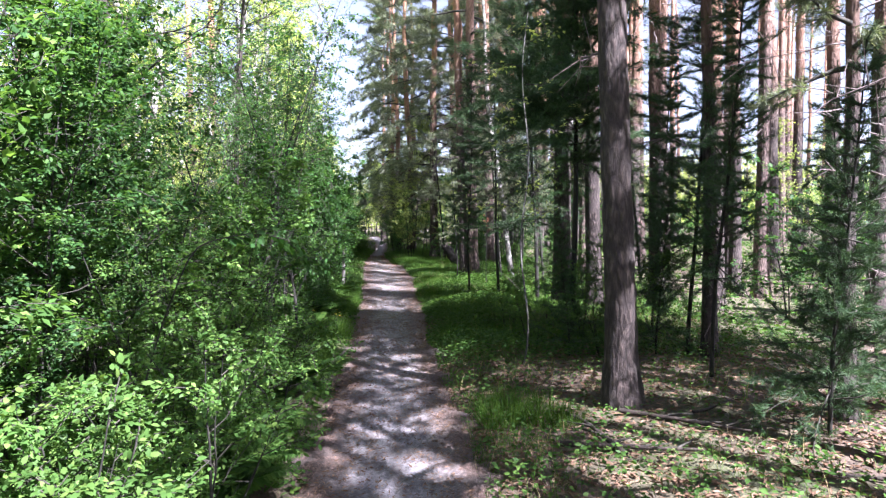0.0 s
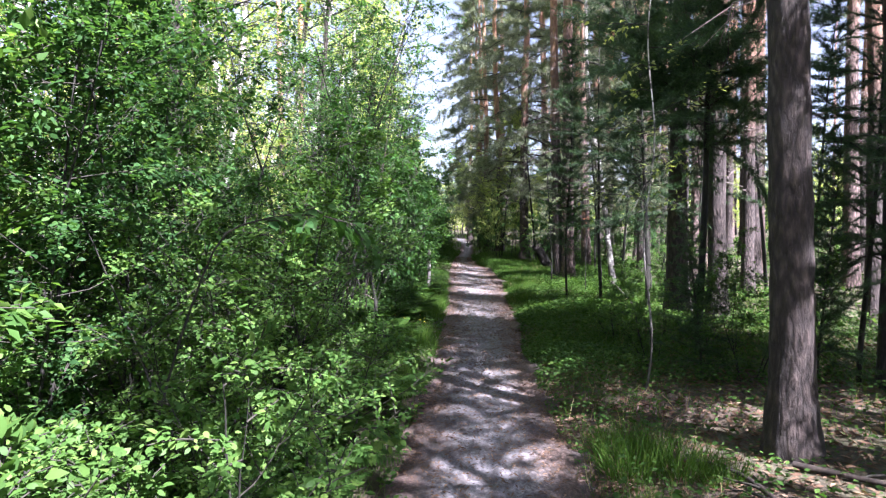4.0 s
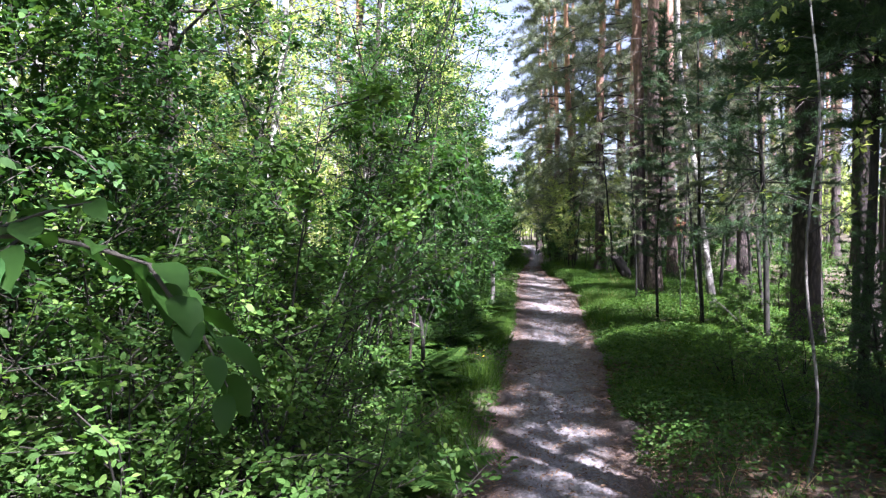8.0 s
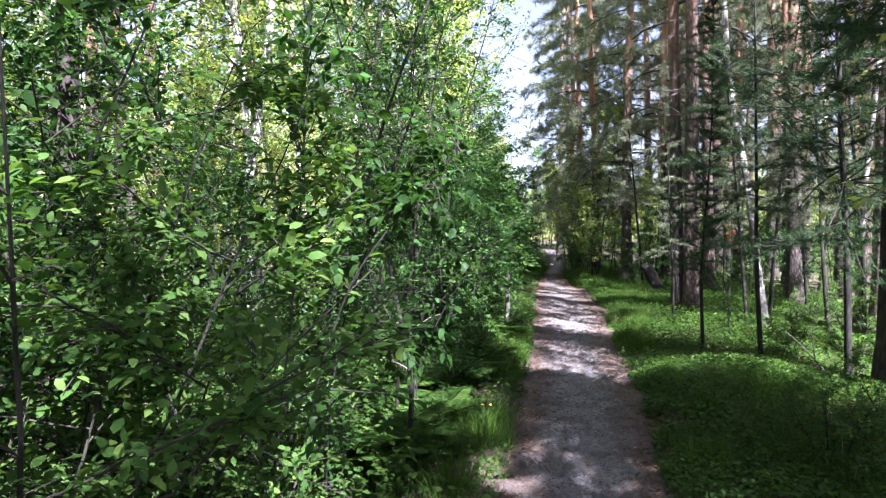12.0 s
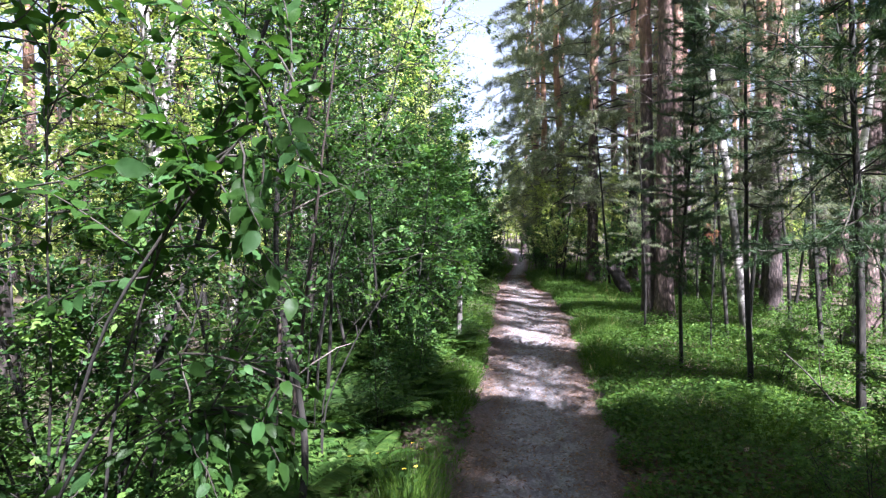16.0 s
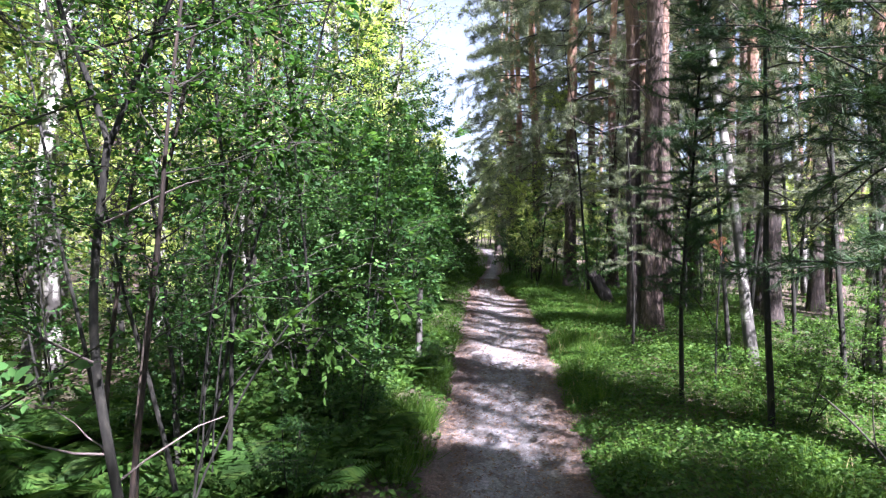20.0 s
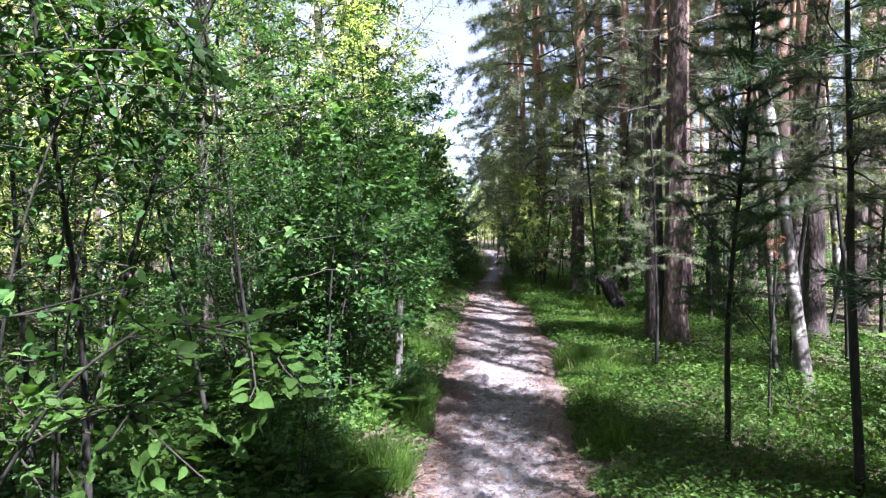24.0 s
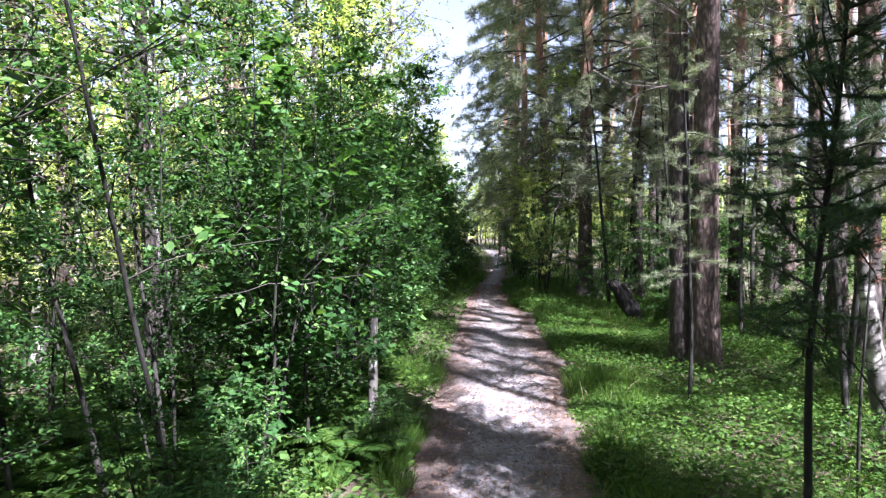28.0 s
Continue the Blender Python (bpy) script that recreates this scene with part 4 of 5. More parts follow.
for n, (x, y, s) in enumerate([(-6.6, 3.2, 1.0), (-7.4, 7.6, 1.0), (-7.0, 10.4, 0.95), (-6.2, 13.4, 0.95), (-6.6, 16.6, 1.0), (-5.2, 20.4, 1.0), (-1.6, -6.0, 1.0)]):
    high.at(beside_gap(x, y, 1.9 * s), y, 101 * n, s, group=BIRCHES)


for n, (x, y, s) in enumerate([(1.2, 25.6, 0.8), (-0.9, 26.8, 0.7), (2.0, 23.6, 0.8), (0.4, 26.6, 0.85), (-1.4, 29.4, 0.8), (0.2, 28.6, 0.8), (-1.9, 32.2, 0.9), (3.0, 21.4, 0.5), (2.7, 24.4, 0.7), (1.8, 27.4, 0.9), (4.2, 22.2, 0.8), (3.8, 25.6, 0.9), (1.5, 22.2, 0.5), (0.75, 23.6, 0.55), (0.3, 24.9, 0.6), (3.3, 23.2, 0.8), (4.9, 23.9, 0.9)]):
    shrubs[5 + n % 2].at(x, y, 61 * n, s, group="undergrowth among the pines")


for n, (x, y, s) in enumerate([(-7.7, 57, 1.5), (-4.1, 58.4, 1.5), (-6.0, 61.5, 1.7), (-2.1, 55.8, 1.4), (-9.0, 53.3, 1.5), (-6.7, 59.0, 1.3), (-3.1, 61, 1.7), (-5.1, 63.5, 1.8), (-7.4, 64, 1.8), (-7.2, 46, 1.1), (-6.4, 41, 1.0), (-2.6, 47, 1.0)]):
    shrubs[6].at(x, y, 67 * n, s, group="bushes where the path bends away")


def far_woods():
    """The woods that close the place all round: clumps of leaves, too far off to tell apart."""
    r = np.random.default_rng(91)
    buf, stems = Buf(3), Buf(4)
    for _ in range(520):
        a = r.uniform(0, 2 * np.pi)
        d = r.uniform(1.0, 1.5)
        x, y = 3 + 25 * d * np.cos(a), 22 + 42 * d * np.sin(a)
        top = r.uniform(3, 7) if x > 12 else r.uniform(6, 13) if y < 60 or abs(x + 4) > 14 else r.uniform(3, 6)
        n = 150
        z = top * (0.02 + 0.98 * r.random(n) ** 0.9)
        w = 1.7 * np.sqrt(np.clip(1.05 - z / top, 0.05, 1))
        p = np.stack([x + w * r.standard_normal(n), y + w * r.standard_normal(n), z], 1)
        scatter(buf, LEAF2, p, r.standard_normal((n, 3)), r.standard_normal((n, 3)) + [0, 0, 0.6], r.uniform(0.25, 0.55, n))
        tube(stems, bend(r, (x, y, -0.1), (0, 0, 1), top * 0.9, 5, 0, 0.03), np.linspace(0.12, 0.03, 6), 5)
    for _ in range(150):
        x, y, top, n = r.uniform(-25, -13), r.uniform(-6, 52), r.uniform(5, 10), 120
        z = top * (0.02 + 0.98 * r.random(n))
        w = 1.7 * np.sqrt(np.clip(1.05 - z / top, 0.05, 1))
        p = np.stack([x + w * r.standard_normal(n), y + w * r.standard_normal(n), z], 1)
        scatter(buf, LEAF2, p, r.standard_normal((n, 3)), r.standard_normal((n, 3)) + [0, 0, 0.6], r.uniform(0.25, 0.5, n))
        tube(stems, bend(r, (x, y, -0.1), (0, 0, 1), top * 0.9, 5, 0, 0.03), np.linspace(0.1, 0.03, 6), 5)
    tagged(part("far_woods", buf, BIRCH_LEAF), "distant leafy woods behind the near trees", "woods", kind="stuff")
    tagged(part("far_trunks", stems, PINE_BARK), "trunks of the distant woods", "woods", kind="stuff")


far_woods()


# ---- leafy branches that reach over the path's edge: each leaf a piece of its own ----
def single_leaf(name, seed, mat):
    """One ovate leaf with a stalk, a fold along its midrib and a bent tip; 1 m long, to be scaled."""
    r = np.random.default_rng(seed)
    t = np.linspace(0, 1, 9)
    half = 0.26 * np.sin(np.pi * t**0.85) ** 0.8 * (1 - 0.15 * t)
    sag, fold = -0.22 * t**2 + 0.05 * r.standard_normal(), 0.22
    v = []
    for i in range(9):
        wave = 0.02 * r.standard_normal(2)
        v += [(0.16 + 0.84 * t[i], half[i], sag[i] + fold * half[i] + wave[0]), (0.16 + 0.84 * t[i], 0, sag[i]), (0.16 + 0.84 * t[i], -half[i], sag[i] + fold * half[i] + wave[1])]
    v += [(0, 0.012, 0), (0, -0.012, 0), (0.17, -0.008, 0), (0.17, 0.008, 0)]
    f = []
    for i in range(8):
        f += [(3 * i, 3 * i + 1, 3 * i + 4, 3 * i + 3), (3 * i + 1, 3 * i + 2, 3 * i + 5, 3 * i + 4)]
    f.append((27, 28, 29, 30))
    return make_mesh(name, Buf(4).add(v, f), mat)


LEAVES = [single_leaf("leaf", 200 + k, m) for k, m in enumerate([BROAD_LEAF, BROAD_LEAF, BROAD_LEAF, SHRUB_LEAF])]

# Lighter leaves for two sprigs; the paleness stands in for sun on them.
SUNLIT_LEAVES = [single_leaf("leaf", 210 + k, FRESH_LIT_LEAF) for k in range(3)]


def overhang(name, seed, label, foot, knots, size, per=13, side=5, reach=0.22, droop=-0.25, kinds=LEAVES):
    """A shrub with one branch that leans out over the path: stem, branch, twigs and single leaves."""
    r = np.random.default_rng(seed)
    z0 = float(lie(foot[0], foot[1]))
    root = thing(name, label, "shrub", THICKET)
    root.matrix_basis = pose(foot[0], foot[1], z0)
    at = np.array([foot[0], foot[1], z0])
    k = np.array(knots, float) - at
    low = np.array([[0, 0, -0.08], [0.02, 0.01, 0.45], *(0.55 * k[:1] + [[0, 0, 0.25]])])
    pts = np.concatenate([low, k])
    fine, _ = along(pts, np.linspace(0, 0.999, 24))
    fine[1:-1] = (fine[:-2] + fine[1:-1] * 2 + fine[2:]) / 4
    stem, n0 = Buf(4), 13
    tube(stem, fine[:n0], np.linspace(0.0055, 0.0038, n0), 8, r, 0.05)
    part("stem", stem, GREY_BARK, root)
    branch = part("branch", (lambda b: (tube(b, fine[n0 - 1:], np.linspace(0.0038, 0.0015, len(fine) - n0 + 1), 6), b)[1])(Buf(4)), TWIG_BARK, root)
    lines = [fine[n0:]]
    for s in np.linspace(0.15, 0.9, side):
        b, d = along(fine[n0:], [s])
        w = bend(r, b[0], d[0] + r.standard_normal(3) * (0.8, 0.8, 0.6) + [-0.55, 0, -0.2], reach * r.uniform(0.6, 1.2), 4, -0.25, 0.15)
        buf = Buf(4)
        tube(buf, w, np.linspace(0.003, 0.0012, 5), 4)
        part("twig", buf, TWIG_BARK, branch)
        lines.append(w)
    for line in lines:
        n = per if line is lines[0] else per - 3
        p, d = along(line, np.linspace(0.12, 0.999, n))
        for i in range(n):
            turn = 1 if i % 2 else -1
            x = Vector(d[i] + turn * 0.9 * np.cross(d[i], (0, 0, 1)) + 0.3 * r.standard_normal(3) + [0, 0, droop]).normalized()
            up = Vector(np.array([0, 0, 1.0]) + 0.45 * r.standard_normal(3))
            y = up.cross(x).normalized()
            s = size * r.uniform(0.65, 1.15)
            m = Matrix((x, y, x.cross(y))).transposed().to_4x4()
            leaf = new("leaf", kinds[r.integers(len(kinds))])
            leaf.parent = branch
            leaf.matrix_basis = Matrix.Translation(p[i]) @ m @ Matrix.Diagonal((s, s, s, 1))


overhang("shrub", 301, "shrub with a leafy branch of broad leaves arching over the path", (-1.45, 7.3), [(-1.12, 7.26, 1.42), (-0.92, 7.25, 1.66), (-0.8, 7.23, 1.77), (-0.7, 7.26, 1.88), (-0.62, 7.28, 1.95)], 0.062, 19, 17, 0.28)
overhang("shrub", 302, "shrub with a low leafy branch beside the path", (-1.4, 7.15), [(-1.1, 7.2, 1.2), (-0.9, 7.2, 1.38), (-0.77, 7.22, 1.36), (-0.63, 7.24, 1.3)], 0.05, 9, 3, 0.15)
overhang("shrub", 303, "shrub with a sprig of leaves coloured pale as if sunlit", (-1.6, 9.5), [(-1.12, 9.5, 1.33), (-0.94, 9.53, 1.46), (-0.8, 9.56, 1.44), (-0.66, 9.6, 1.38)], 0.048, 16, 9, 0.17, 0.5, SUNLIT_LEAVES)
overhang("shrub", 304, "shrub with a thin branch of bluish green leaves over the path", (-1.15, 4.05), [(-0.75, 4.0, 1.52), (-0.55, 4.0, 1.57), (-0.4, 4.0, 1.57), (-0.27, 4.02, 1.53)], 0.065, 11, 5, 0.14)
overhang("shrub", 305, "shrub with a spray of pale young leaves at the path's edge", (-1.3, 6.3), [(-0.95, 6.25, 1.15), (-0.75, 6.22, 1.24), (-0.55, 6.2, 1.24)], 0.06, 9, 3, 0.12)
overhang("shrub", 306, "shrub with broad dark leaves reaching towards the path", (-1.85, 9.95), [(-1.65, 9.95, 1.6), (-1.5, 9.98, 2.0), (-1.35, 10.0, 2.2), (-1.15, 10.03, 2.2)], 0.055, 18, 12, 0.3)
overhang("shrub", 308, "shrub with dark broad leaves rising beside the path", (-1.75, 7.7), [(-1.6, 7.6, 1.2), (-1.5, 7.5, 1.7), (-1.42, 7.45, 2.1), (-1.36, 7.4, 2.45)], 0.058, 16, 21, 0.36)
overhang("shrub", 307, "shrub with dark broad leaves hanging at head height", (-2.2, 10.6), [(-1.98, 10.5, 1.7), (-1.82, 10.45, 2.1), (-1.62, 10.4, 2.36), (-1.38, 10.4, 2.5)], 0.055, 18, 17, 0.34)
overhang("shrub", 312, "low shrub with many leaves coloured pale as if sunlit", (-1.65, 9.6), [(-1.42, 9.55, 1.02), (-1.27, 9.55, 1.18), (-1.1, 9.58, 1.27), (-0.9, 9.6, 1.29)], 0.05, 16, 19, 0.26, 0.3, SUNLIT_LEAVES)
overhang("shrub", 313, "shrub with dark broad leaves above head height", (-2.05, 10.45), [(-1.82, 10.36, 1.5), (-1.64, 10.3, 1.9), (-1.48, 10.28, 2.1), (-1.32, 10.28, 2.2)], 0.055, 16, 20, 0.36)
overhang("shrub", 309, "tall shrub with broad dark green leaves at the path's edge", (-1.36, 6.95), [(-1.26, 6.95, 1.1), (-1.19, 6.93, 1.55), (-1.14, 6.92, 2.0), (-1.1, 6.92, 2.5)], 0.066, 14, 25, 0.34)
overhang("shrub", 310, "low shrub with broad green leaves leaning to the path", (-1.45, 7.4), [(-1.24, 7.4, 0.9), (-1.08, 7.38, 1.15), (-0.92, 7.36, 1.22), (-0.75, 7.36, 1.18)], 0.06, 15, 17, 0.26)
overhang("shrub", 311, "shrub with broad glossy leaves in the sun over the path's edge", (-1.4, 7.5), [(-1.24, 7.45, 1.25), (-1.12, 7.44, 1.55), (-1.0, 7.42, 1.75), (-0.88, 7.42, 1.9)], 0.062, 16, 20, 0.3)


# ---- grass, herbs and litter ----
def ragged(x, y):
    """How far the growth reaches over the path's edge, or stands back from it."""
    return 0.14 * np.sin(2.3 * y + 2 * x) * np.sin(5.1 * y + x) + 0.1 * np.sin(9.7 * y + 3 * x) + 0.04 * np.sin(23 * y)


def blades(name, n, seed, place, height, mat, label, category):
    """Grass over a stretch of ground: blades in clumps, each bent its own way."""
    r = np.random.default_rng(seed)
    x, y = place(r, n)
    keep = beyond(x, y) + ragged(x, y) > r.uniform(-0.16, 0.12, len(x))
    keep &= (y > 7.6) | (x < 0.2) | (r.random(len(x)) < 0.3 + 0.7 * ((x - 0.95) ** 2 + 0.5 * (y - 5.8) ** 2 < 0.25))
    x, y = x[keep], y[keep]
    p = np.stack([x, y, lie(x, y) - 0.01], 1)
    up = np.array([0, 0, 1.0]) + r.standard_normal((len(x), 3)) * (0.32, 0.32, 0.1)
    h = height * r.uniform(0.45, 1.25, len(x)) * (0.75 + 0.5 * np.sin(2.1 * x + 1.3 * y) * np.sin(1.7 * y - x))
    buf = Buf(3)
    scatter(buf, BLADE, p, up, r.standard_normal((len(x), 3)), np.maximum(h, 0.05))
    return tagged(part(name, buf, mat), label, category, kind="stuff")


def herbs(name, n, seed, place, size, mat, label, category, leaf=LEAF2, high=0.22):
    """Low leafy plants: level leaves at all heights up to a hand or two."""
    r = np.random.default_rng(seed)
    x, y = place(r, n)
    keep = beyond(x, y) + ragged(x, y) > r.uniform(-0.08, 0.2, len(x))
    keep &= (y > 7.4) | (x < 0.3) | (r.random(len(x)) < 0.25)
    x, y = x[keep], y[keep]
    tall = high * (0.6 + 0.5 * np.sin(1.3 * x + 0.9 * y) * np.sin(1.1 * y - 0.7 * x))
    p = np.stack([x, y, lie(x, y) + r.uniform(0.02, 1, len(x)) * np.maximum(tall, 0.05)], 1)
    a = r.uniform(0, 2 * np.pi, len(x))
    ahead = np.stack([np.cos(a), np.sin(a), r.uniform(-0.4, 0.5, len(x))], 1)
    buf = Buf(3)
    scatter(buf, leaf, p, ahead, np.array([0, 0, 1.0]) + 0.5 * r.standard_normal((len(x), 3)), size * r.uniform(0.6, 1.4, len(x)))
    return tagged(part(name, buf, mat), label, category, kind="stuff")


def right_near(r, n):
    y = r.uniform(2.0, 27, n)
    return right_edge(y) + 4.2 * r.random(n) ** 1.5, y


def right_far(r, n):
    y = r.uniform(2, 48, n)
    return right_edge(y) + 3.5 + 12 * r.random(n), y


def left_near(r, n):
    y = r.uniform(2.0, 30, n)
    return left_edge(y) - 1.7 * r.random(n) ** 1.4, y


def left_deep(r, n):
    y = r.uniform(1.0, 36, n)
    return left_edge(y) - 0.5 - 8 * r.random(n) ** 1.3, y


def verge_far(r, n):
    y = r.uniform(26, 60, n)
    side = r.random(n) < 0.5
    return np.where(side, right_edge(y) + 2.2 * r.random(n), left_edge(y) - 2.0 * r.random(n)), y


def right_verge(r, n):
    y = r.uniform(8.5, 23, n)
    return right_edge(y) + 3.0 * r.random(n) ** 1.2, y


blades("grass", 90000, 1, right_near, 0.14, GRASS, "lush green grass beside the footpath", "grass")
blades("grass", 100000, 5, right_verge, 0.13, GRASS, "thick fresh green grass under the young conifers", "grass")
blades("grass", 26000, 2, left_near, 0.18, GRASS, "green grass under the shrubs beside the footpath", "grass")
blades("grass", 30000, 3, right_far, 0.3, GRASS, "light green grass on the floor of the pine forest", "grass")
blades("grass", 16000, 4, verge_far, 0.32, GRASS, "grass on the far verges of the footpath", "grass")
blades("dry_grass", 5000, 6, right_near, 0.2, DRY_GRASS, "dry straw-coloured grass blades on the verge", "dry grass")
herbs("ground_plants", 180000, 7, right_near, 0.036, FERN, "low leafy plants among the grass", "ground plants", LEAF2, 0.24)
herbs("ground_plants", 60000, 17, right_verge, 0.036, GRASS, "fresh green seedlings and herbs in the sunlit grass", "ground plants", NARROW, 0.26)
herbs("ground_plants", 26000, 8, right_far, 0.09, FERN, "low green plants under the pines", "ground plants", LEAF2, 0.3)
herbs("ground_plants", 150000, 9, left_deep, 0.055, FERN, "low green plants under the shrubs", "ground plants", LEAF2, 0.4)
herbs("ground_plants", 26000, 10, left_near, 0.05, FERN, "small leafy plants along the path's edge", "ground plants")


def litter():
    r = np.random.default_rng(12)
    n = 24000
    y = r.uniform(1.5, 26, n)
    u = np.sign(r.standard_normal(n)) * (1.05 - np.abs(r.standard_normal(n)) * 0.6)
    x = (left_edge(y) + right_edge(y)) / 2 + u * (right_edge(y) - left_edge(y)) / 2
    z = np.maximum(lie(x, y), 0.012) + r.uniform(0.002, 0.012, n)
    a = r.uniform(0, 2 * np.pi, n)
    buf = Buf(3)
    scatter(buf, NARROW, np.stack([x, y, z], 1), np.stack([np.cos(a), np.sin(a), 0.15 * r.standard_normal(n)], 1), np.array([0, 0, 1.0]) + 0.3 * r.standard_normal((n, 3)), r.uniform(0.015, 0.05, n))
    tagged(part("needle_litter", buf, LITTER), "brown fallen needles and leaf bits along the path's edges", "litter", kind="stuff")



def fallen_bits():
    """Straw, needles and leaf bits strewn over the shaded ground beside the path."""
    r = np.random.default_rng(13)
    n = 16000
    y = r.uniform(2.5, 10.5, n)
    x = right_edge(y) + 0.05 + 3.6 * r.random(n) ** 1.3
    a = r.uniform(0, 2 * np.pi, n)
    buf = Buf(3)
    scatter(buf, NARROW, np.stack([x, y, lie(x, y) + r.uniform(0.003, 0.02, n)], 1), np.stack([np.cos(a), np.sin(a), 0.2 * r.standard_normal(n)], 1), np.array([0, 0, 1.0]) + 0.4 * r.standard_normal((n, 3)), r.uniform(0.03, 0.1, n))
    tagged(part("leaf_litter", buf, LITTER), "brown needles, straw and leaf bits on the shaded ground", "litter", kind="stuff")



def path_bits():
    """Cones, bark flakes and small stones trodden into the path."""
    r = np.random.default_rng(14)
    n = 2600
    y = r.uniform(1.5, 22, n)
    x = (left_edge(y) + right_edge(y)) / 2 + r.uniform(-0.9, 0.9, n) * (right_edge(y) - left_edge(y)) / 2
    a = r.uniform(0, 2 * np.pi, n)
    pebble = shape([(-0.5, 0, 0), (0, 0.4, 0.05), (0.5, 0, 0), (0, -0.4, 0), (0.05, 0, 0.35)], [(0, 4, 1), (1, 4, 2), (2, 4, 3), (3, 4, 0)])
    buf = Buf(3)
    scatter(buf, pebble, np.stack([x, y, 0 * x + 0.006], 1), np.stack([np.cos(a), np.sin(a), 0 * a], 1), np.array([[0, 0, 1.0]]) + 0.1 * r.standard_normal((n, 3)), r.uniform(0.006, 0.028, n))
    tagged(part("path_debris", buf, LITTER), "small stones, cone scales and bark flakes on the path", "litter", kind="stuff")


litter()
path_bits()
fallen_bits()


# ---- ferns, sprays and other small things ----
def fern_kind(name, seed):
    """A fern: a ring of arching fronds, each with rows of leaflets."""
    rng = np.random.default_rng(seed)
    root = thing(name, "green fern with arching feathery fronds", "fern", "ferns")
    line = bend(rng, (0, 0, 0), (0.75, 0, 1), 0.62, 10, -1.1, 0.02)
    buf = Buf(3)
    t = np.repeat(np.linspace(0.14, 0.985, 24), 2)
    p, d = along(line, t)
    side = np.tile([1, -1], 24)[:, None]
    ahead = side * np.array([0, 1.0, 0]) + 0.35 * d
    scatter(buf, NARROW, p, ahead, np.cross(d, ahead) * side + 0.15 * rng.standard_normal(p.shape), 0.17 * np.sin(np.pi * (0.12 + 0.86 * t)) + 0.015)
    mesh = make_mesh("frond", buf, FERN)
    for n in range(8):
        ob = new("frond", mesh)
        ob.parent = root
        ob.matrix_basis = pose(0, 0, 0, rng.uniform(-8, 8), rng.uniform(-12, 18), 45 * n + rng.uniform(-12, 12)) @ Matrix.Scale(rng.uniform(0.75, 1.1), 4)
    return Kind(root)


fern = fern_kind("fern", 401)
rng = np.random.default_rng(402)
for x, y in [(-2.1, 4.9), (-2.5, 5.6), (-1.9, 5.7), (-2.9, 5.1), (-1.5, 4.6), (-3.2, 6.2), (-2.4, 6.6), (-1.8, 6.6), (-1.3, 5.4), (-2.2, 7.4), (-3.4, 12.4), (-2.9, 12.2), (-3.7, 14.2), (-2.8, 14.4), (-3.3, 15.6), (-2.4, 12.6), (-4.2, 13.4), (-4.5, 14.8), (-3.9, 11.4), (-2.0, 14.6), (-2.2, 10.6), (-2.6, 9.9), (-1.9, 11.6), (-1.8, 12.4), (-2.5, 8.6)]:
    fern.at(x, y, rng.uniform(0, 360), rng.uniform(0.75, 1.2))
for _ in range(46):
    y = rng.uniform(8.2, 17)
    fern.at(left_edge(y) - rng.uniform(0.6, 3.6), y, rng.uniform(0, 360), rng.uniform(0.6, 1.1))
for _ in range(26):
    y = rng.uniform(3.2, 7.6)
    fern.at(left_edge(y) - rng.uniform(0.35, 1.6), y, rng.uniform(0, 360), rng.uniform(0.7, 1.15))


def tuft_kind(name, seed, label, height, n=240):
    rng = np.random.default_rng(seed)
    root = thing(name, label, "grass tuft", "grass tufts")
    buf = Buf(3)
    a, d = rng.uniform(0, 2 * np.pi, n), 0.16 * np.sqrt(rng.random(n))
    p = np.stack([d * np.cos(a), d * np.sin(a), -0.01 + 0 * d], 1)
    up = np.stack([1.6 * d * np.cos(a), 1.6 * d * np.sin(a), 0.5 + 0 * d], 1) + 0.12 * rng.standard_normal((n, 3))
    scatter(buf, BLADE, p, up, rng.standard_normal((n, 3)), height * rng.uniform(0.5, 1.2, n))
    tagged(part("blade_clump", buf, GRASS, root), kind="stuff")
    return Kind(root)


tuft = tuft_kind("grass_tuft", 411, "bright green tuft of grass at the path's edge", 0.25)
rng = np.random.default_rng(412)
for x, y in [(-1.74, 14.8), (-1.9, 14.9), (-1.8, 15.1), (-0.78, 7.7), (-0.95, 7.9), (-1.05, 9.5), (-1.2, 9.8), (-1.15, 9.2), (0.86, 5.75), (0.98, 5.95), (1.12, 5.7), (0.8, 6.1), (1.3, 5.55), (-1.25, 8.9), (-1.05, 8.4), (-0.9, 7.2), (-1.5, 13.2), (-1.7, 14.6), (-1.9, 16.0), (0.55, 9.2), (0.7, 10.6), (0.5, 12.0), (0.3, 14.2), (0.15, 15.4), (0.4, 16.6), (-0.1, 17.6), (1.6, 12.0), (1.3, 11.2)]:
    tuft.at(x, y, rng.uniform(0, 360), rng.uniform(0.7, 1.15))


for _ in range(34):
    y = rng.uniform(11.5, 18)
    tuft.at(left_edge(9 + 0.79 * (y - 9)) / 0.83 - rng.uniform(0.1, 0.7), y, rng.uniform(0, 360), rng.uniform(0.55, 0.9))


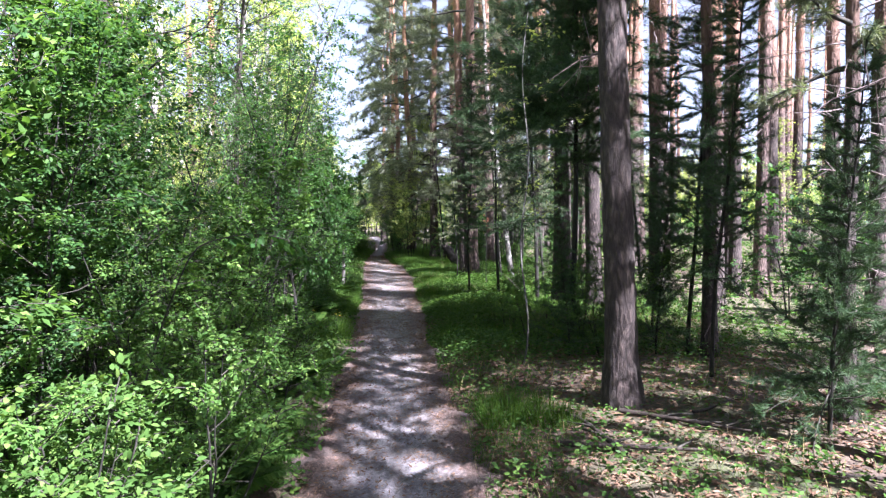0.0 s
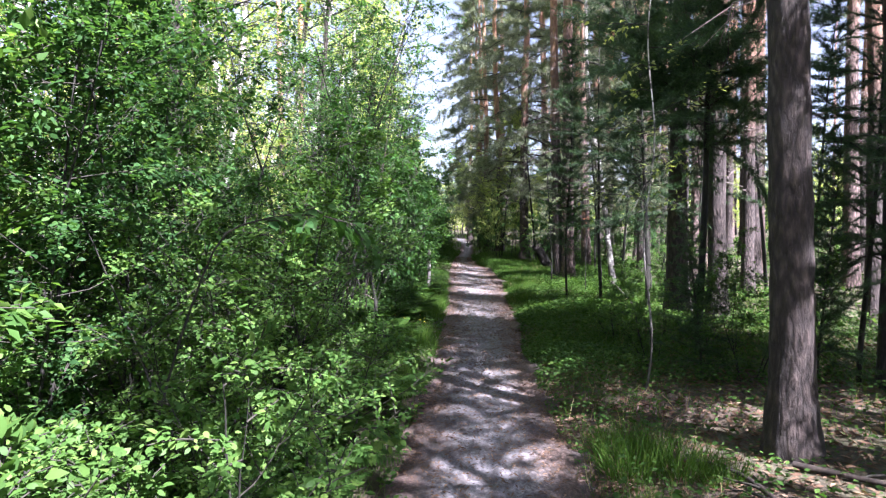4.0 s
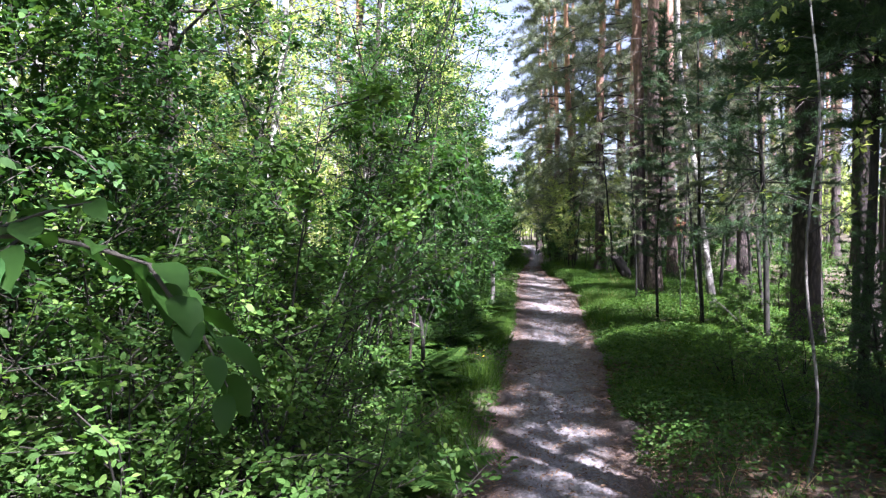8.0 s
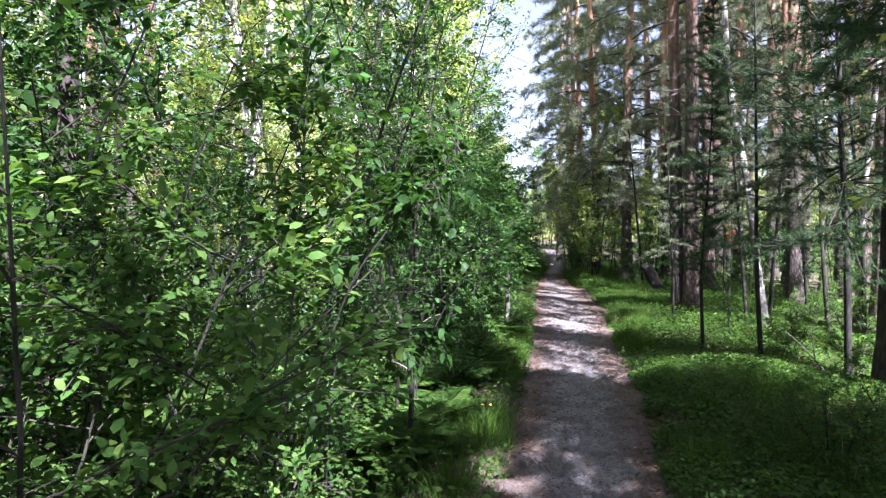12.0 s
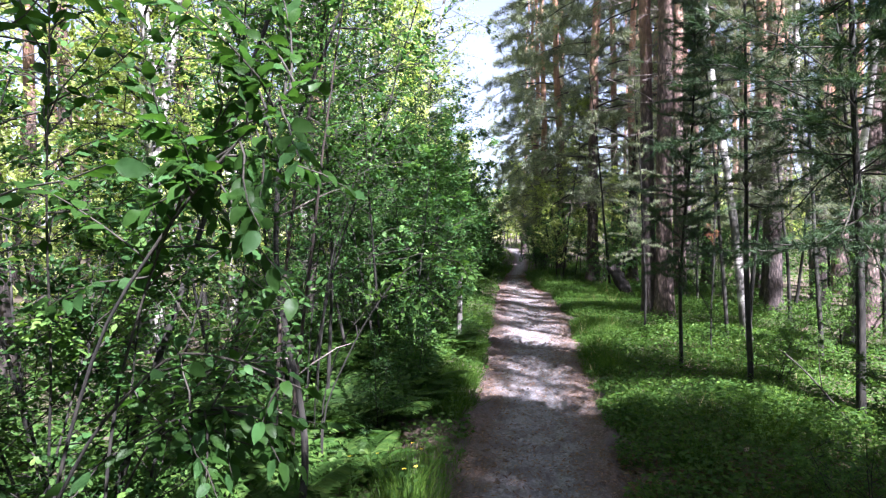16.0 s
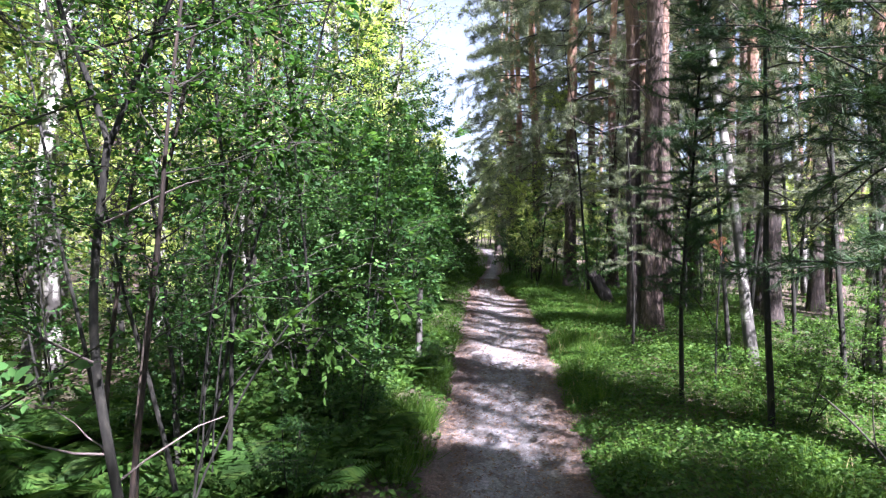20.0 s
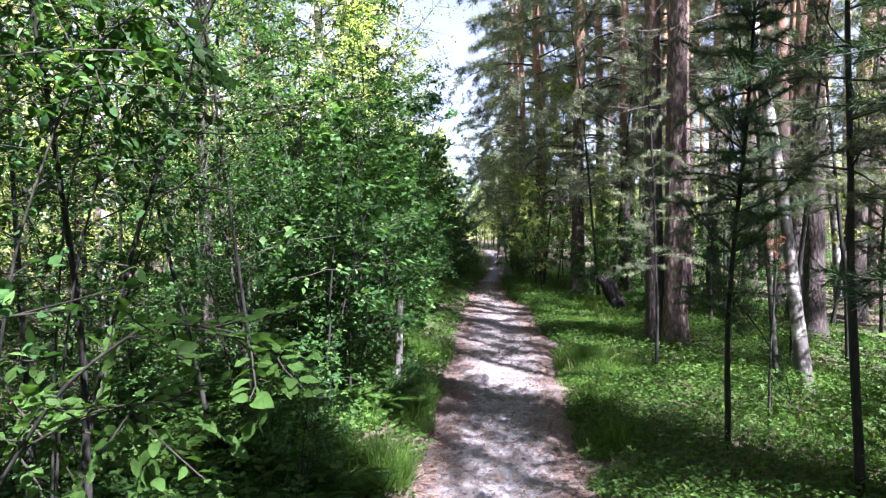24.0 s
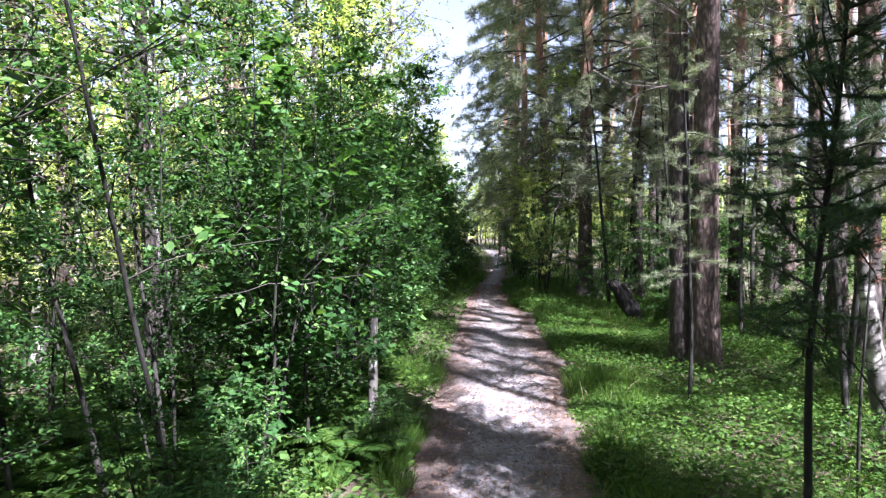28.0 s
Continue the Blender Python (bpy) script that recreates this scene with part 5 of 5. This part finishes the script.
def flower_kind(name):
    """A small yellow meadow flower: thin stem, two leaves, five petals."""
    root = thing(name, "small yellow flower on a thin green stem", "flower", "yellow flowers")
    rng = np.random.default_rng(421)
    stem, leaves, petals = Buf(4), Buf(3), Buf(3)
    line = bend(rng, (0, 0, 0), (0.1, 0, 1), 0.3, 5, 0, 0.05)
    tube(stem, line, np.linspace(0.002, 0.001, 6), 4)
    p, _d = along(line, [0.3, 0.5, 0.7])
    scatter(leaves, LEAF2, p, rng.standard_normal((3, 3)) + [0, 0, 0.6], np.array([[0, 0, 1.0]] * 3), 0.05)
    a = np.arange(5) * 1.257
    scatter(petals, LEAF2, np.repeat(line[-1:], 5, 0), np.stack([np.cos(a), np.sin(a), 0.35 + 0 * a], 1), np.array([[0, 0, 1.0]] * 5), 0.014)
    part("stem", stem, FERN, root)
    part("leaves", leaves, FERN, root)
    part("petals", petals, PETAL, root, "yellow petals")
    return Kind(root)


flower = flower_kind("yellow_flower")
for n, (x, y) in enumerate([(-1.05, 9.35), (-1.12, 9.6), (-0.98, 9.1), (-1.2, 9.45), (-1.0, 9.75), (-1.3, 9.2)]):
    flower.at(x, y, 50 * n, 1.0 + 0.1 * (n % 3))


def birch_stub():
    """A broken-off grey birch stem."""
    rng = np.random.default_rng(431)
    root = thing("birch_stub", "thin broken-off grey birch stem beside the thicket", "tree stump")
    body, top = Buf(4), Buf(4)
    line = bend(rng, (0, 0, -0.08), (0.04, 0, 1), 1.0, 12, 0, 0.02)
    tube(body, line, np.linspace(0.04, 0.03, 13), 12, rng, 0.04)
    for n in range(7):
        a = 0.9 * n
        tube(top, bend(rng, line[-1] + 0.022 * np.array([np.cos(a), np.sin(a), -0.8]), (0, 0, 1), rng.uniform(0.04, 0.1), 2, 0, 0.05), [0.016, 0.011, 0.002], 5)
    part("stem", body, BIRCH_BARK, root)
    tagged(part("broken_top", top, DEAD_WOOD, root, "dark splintered top"), kind="stuff")
    root.matrix_basis = pose(-1.64, 13.9, float(lie(-1.64, 13.9)))


birch_stub()


def fallen_branch(name, seed, length, r, label):
    """A dead branch on the ground, with a few stubs."""
    rng = np.random.default_rng(seed)
    root = thing(name, label, "fallen branch", "fallen branches")
    buf = Buf(4)
    line = bend(rng, (-length / 2, 0, r * 0.6), (1, 0, 0), length, 9, 0, 0.07)
    line[:, 2] = np.maximum(0.3 * (line[:, 2] - r) + r, 0.5 * r)
    tube(buf, line, np.linspace(r, 0.4 * r, 10), 8, rng, 0.06)
    part("limb", buf, RED_BARK, root)
    for s in (0.35, 0.55, 0.8):
        b, d = along(line, [s])
        side = Buf(4)
        q = bend(rng, b[0], d[0] + [0, rng.choice([-1, 1]) * 0.9, 0.3], length * 0.28, 4, -0.4, 0.1)
        tube(side, q, np.linspace(0.45 * r, 0.15 * r, 5), 5)
        part("side_twig", side, TWIG_BARK, root)
    return Kind(root)


sticks = [fallen_branch("fallen_branch", 441, 0.9, 0.022, "dead reddish-brown branch lying on the needle litter"), fallen_branch("fallen_branch", 442, 0.55, 0.013, "short dry branch lying on the ground")]
for n, (x, y, turn) in enumerate([(2.1, 5.45, -35), (2.5, 5.7, 20), (1.6, 4.95, -12), (2.9, 5.2, 60), (1.45, 5.3, 100), (2.7, 4.6, 150), (1.2, 8.9, 40), (1.7, 12.7, 70), (2.4, 14.0, 10), (0.9, 18.0, 25), (1.8, 18.2, 120)]):
    sticks[n % 2].at(x, y, turn, 1.0, dz=0.01)


def arching_twig():
    """A bare young stem bent over the grass, with a fork."""
    rng = np.random.default_rng(451)
    root = thing("bent_sapling", "bare dark sapling bent over the grass", "sapling")
    buf, fork = Buf(4), Buf(4)
    k = np.linspace(0, 1, 10)
    line = np.stack([-0.52 * k, 0.1 * k, -0.05 + 0.72 * k - 0.12 * k**3], 1)
    tube(buf, line, np.linspace(0.011, 0.004, 10), 6)
    tube(fork, bend(rng, line[4], (-0.2, 0.1, 1.0), 0.4, 5, 0.2, 0.08), np.linspace(0.005, 0.002, 6), 5)
    part("stem", buf, TWIG_BARK, root)
    part("side_branch", fork, TWIG_BARK, root)
    root.matrix_basis = pose(1.9, 11.2, float(lie(1.9, 11.2)))


arching_twig()


def dead_sprig():
    """A sprig of rust-brown dead needles among the young conifers."""
    rng = np.random.default_rng(461)
    root = thing("dead_conifer", "small dead conifer with rust-brown needles", "dead conifer")
    stem, needles = Buf(4), Buf(3)
    line = bend(rng, (0, 0, -0.06), (0, 0, 1), 1.62, 9, 0, 0.02)
    tube(stem, line, np.linspace(0.01, 0.004, 10), 6)
    m = 10
    p, d = along(line, rng.uniform(0.78, 1.0, m))
    scatter(needles, SPRAY[0], p + 0.05 * rng.standard_normal((m, 3)), rng.standard_normal((m, 3)), rng.standard_normal((m, 3)), 0.07)
    part("stem", stem, GREY_BARK, root)
    tagged(part("needles", needles, BROWN_NEEDLES, root, "rust-brown dead needles"), kind="stuff")
    root.matrix_basis = pose(1.24, 13.2, float(lie(1.24, 13.2)))


dead_sprig()
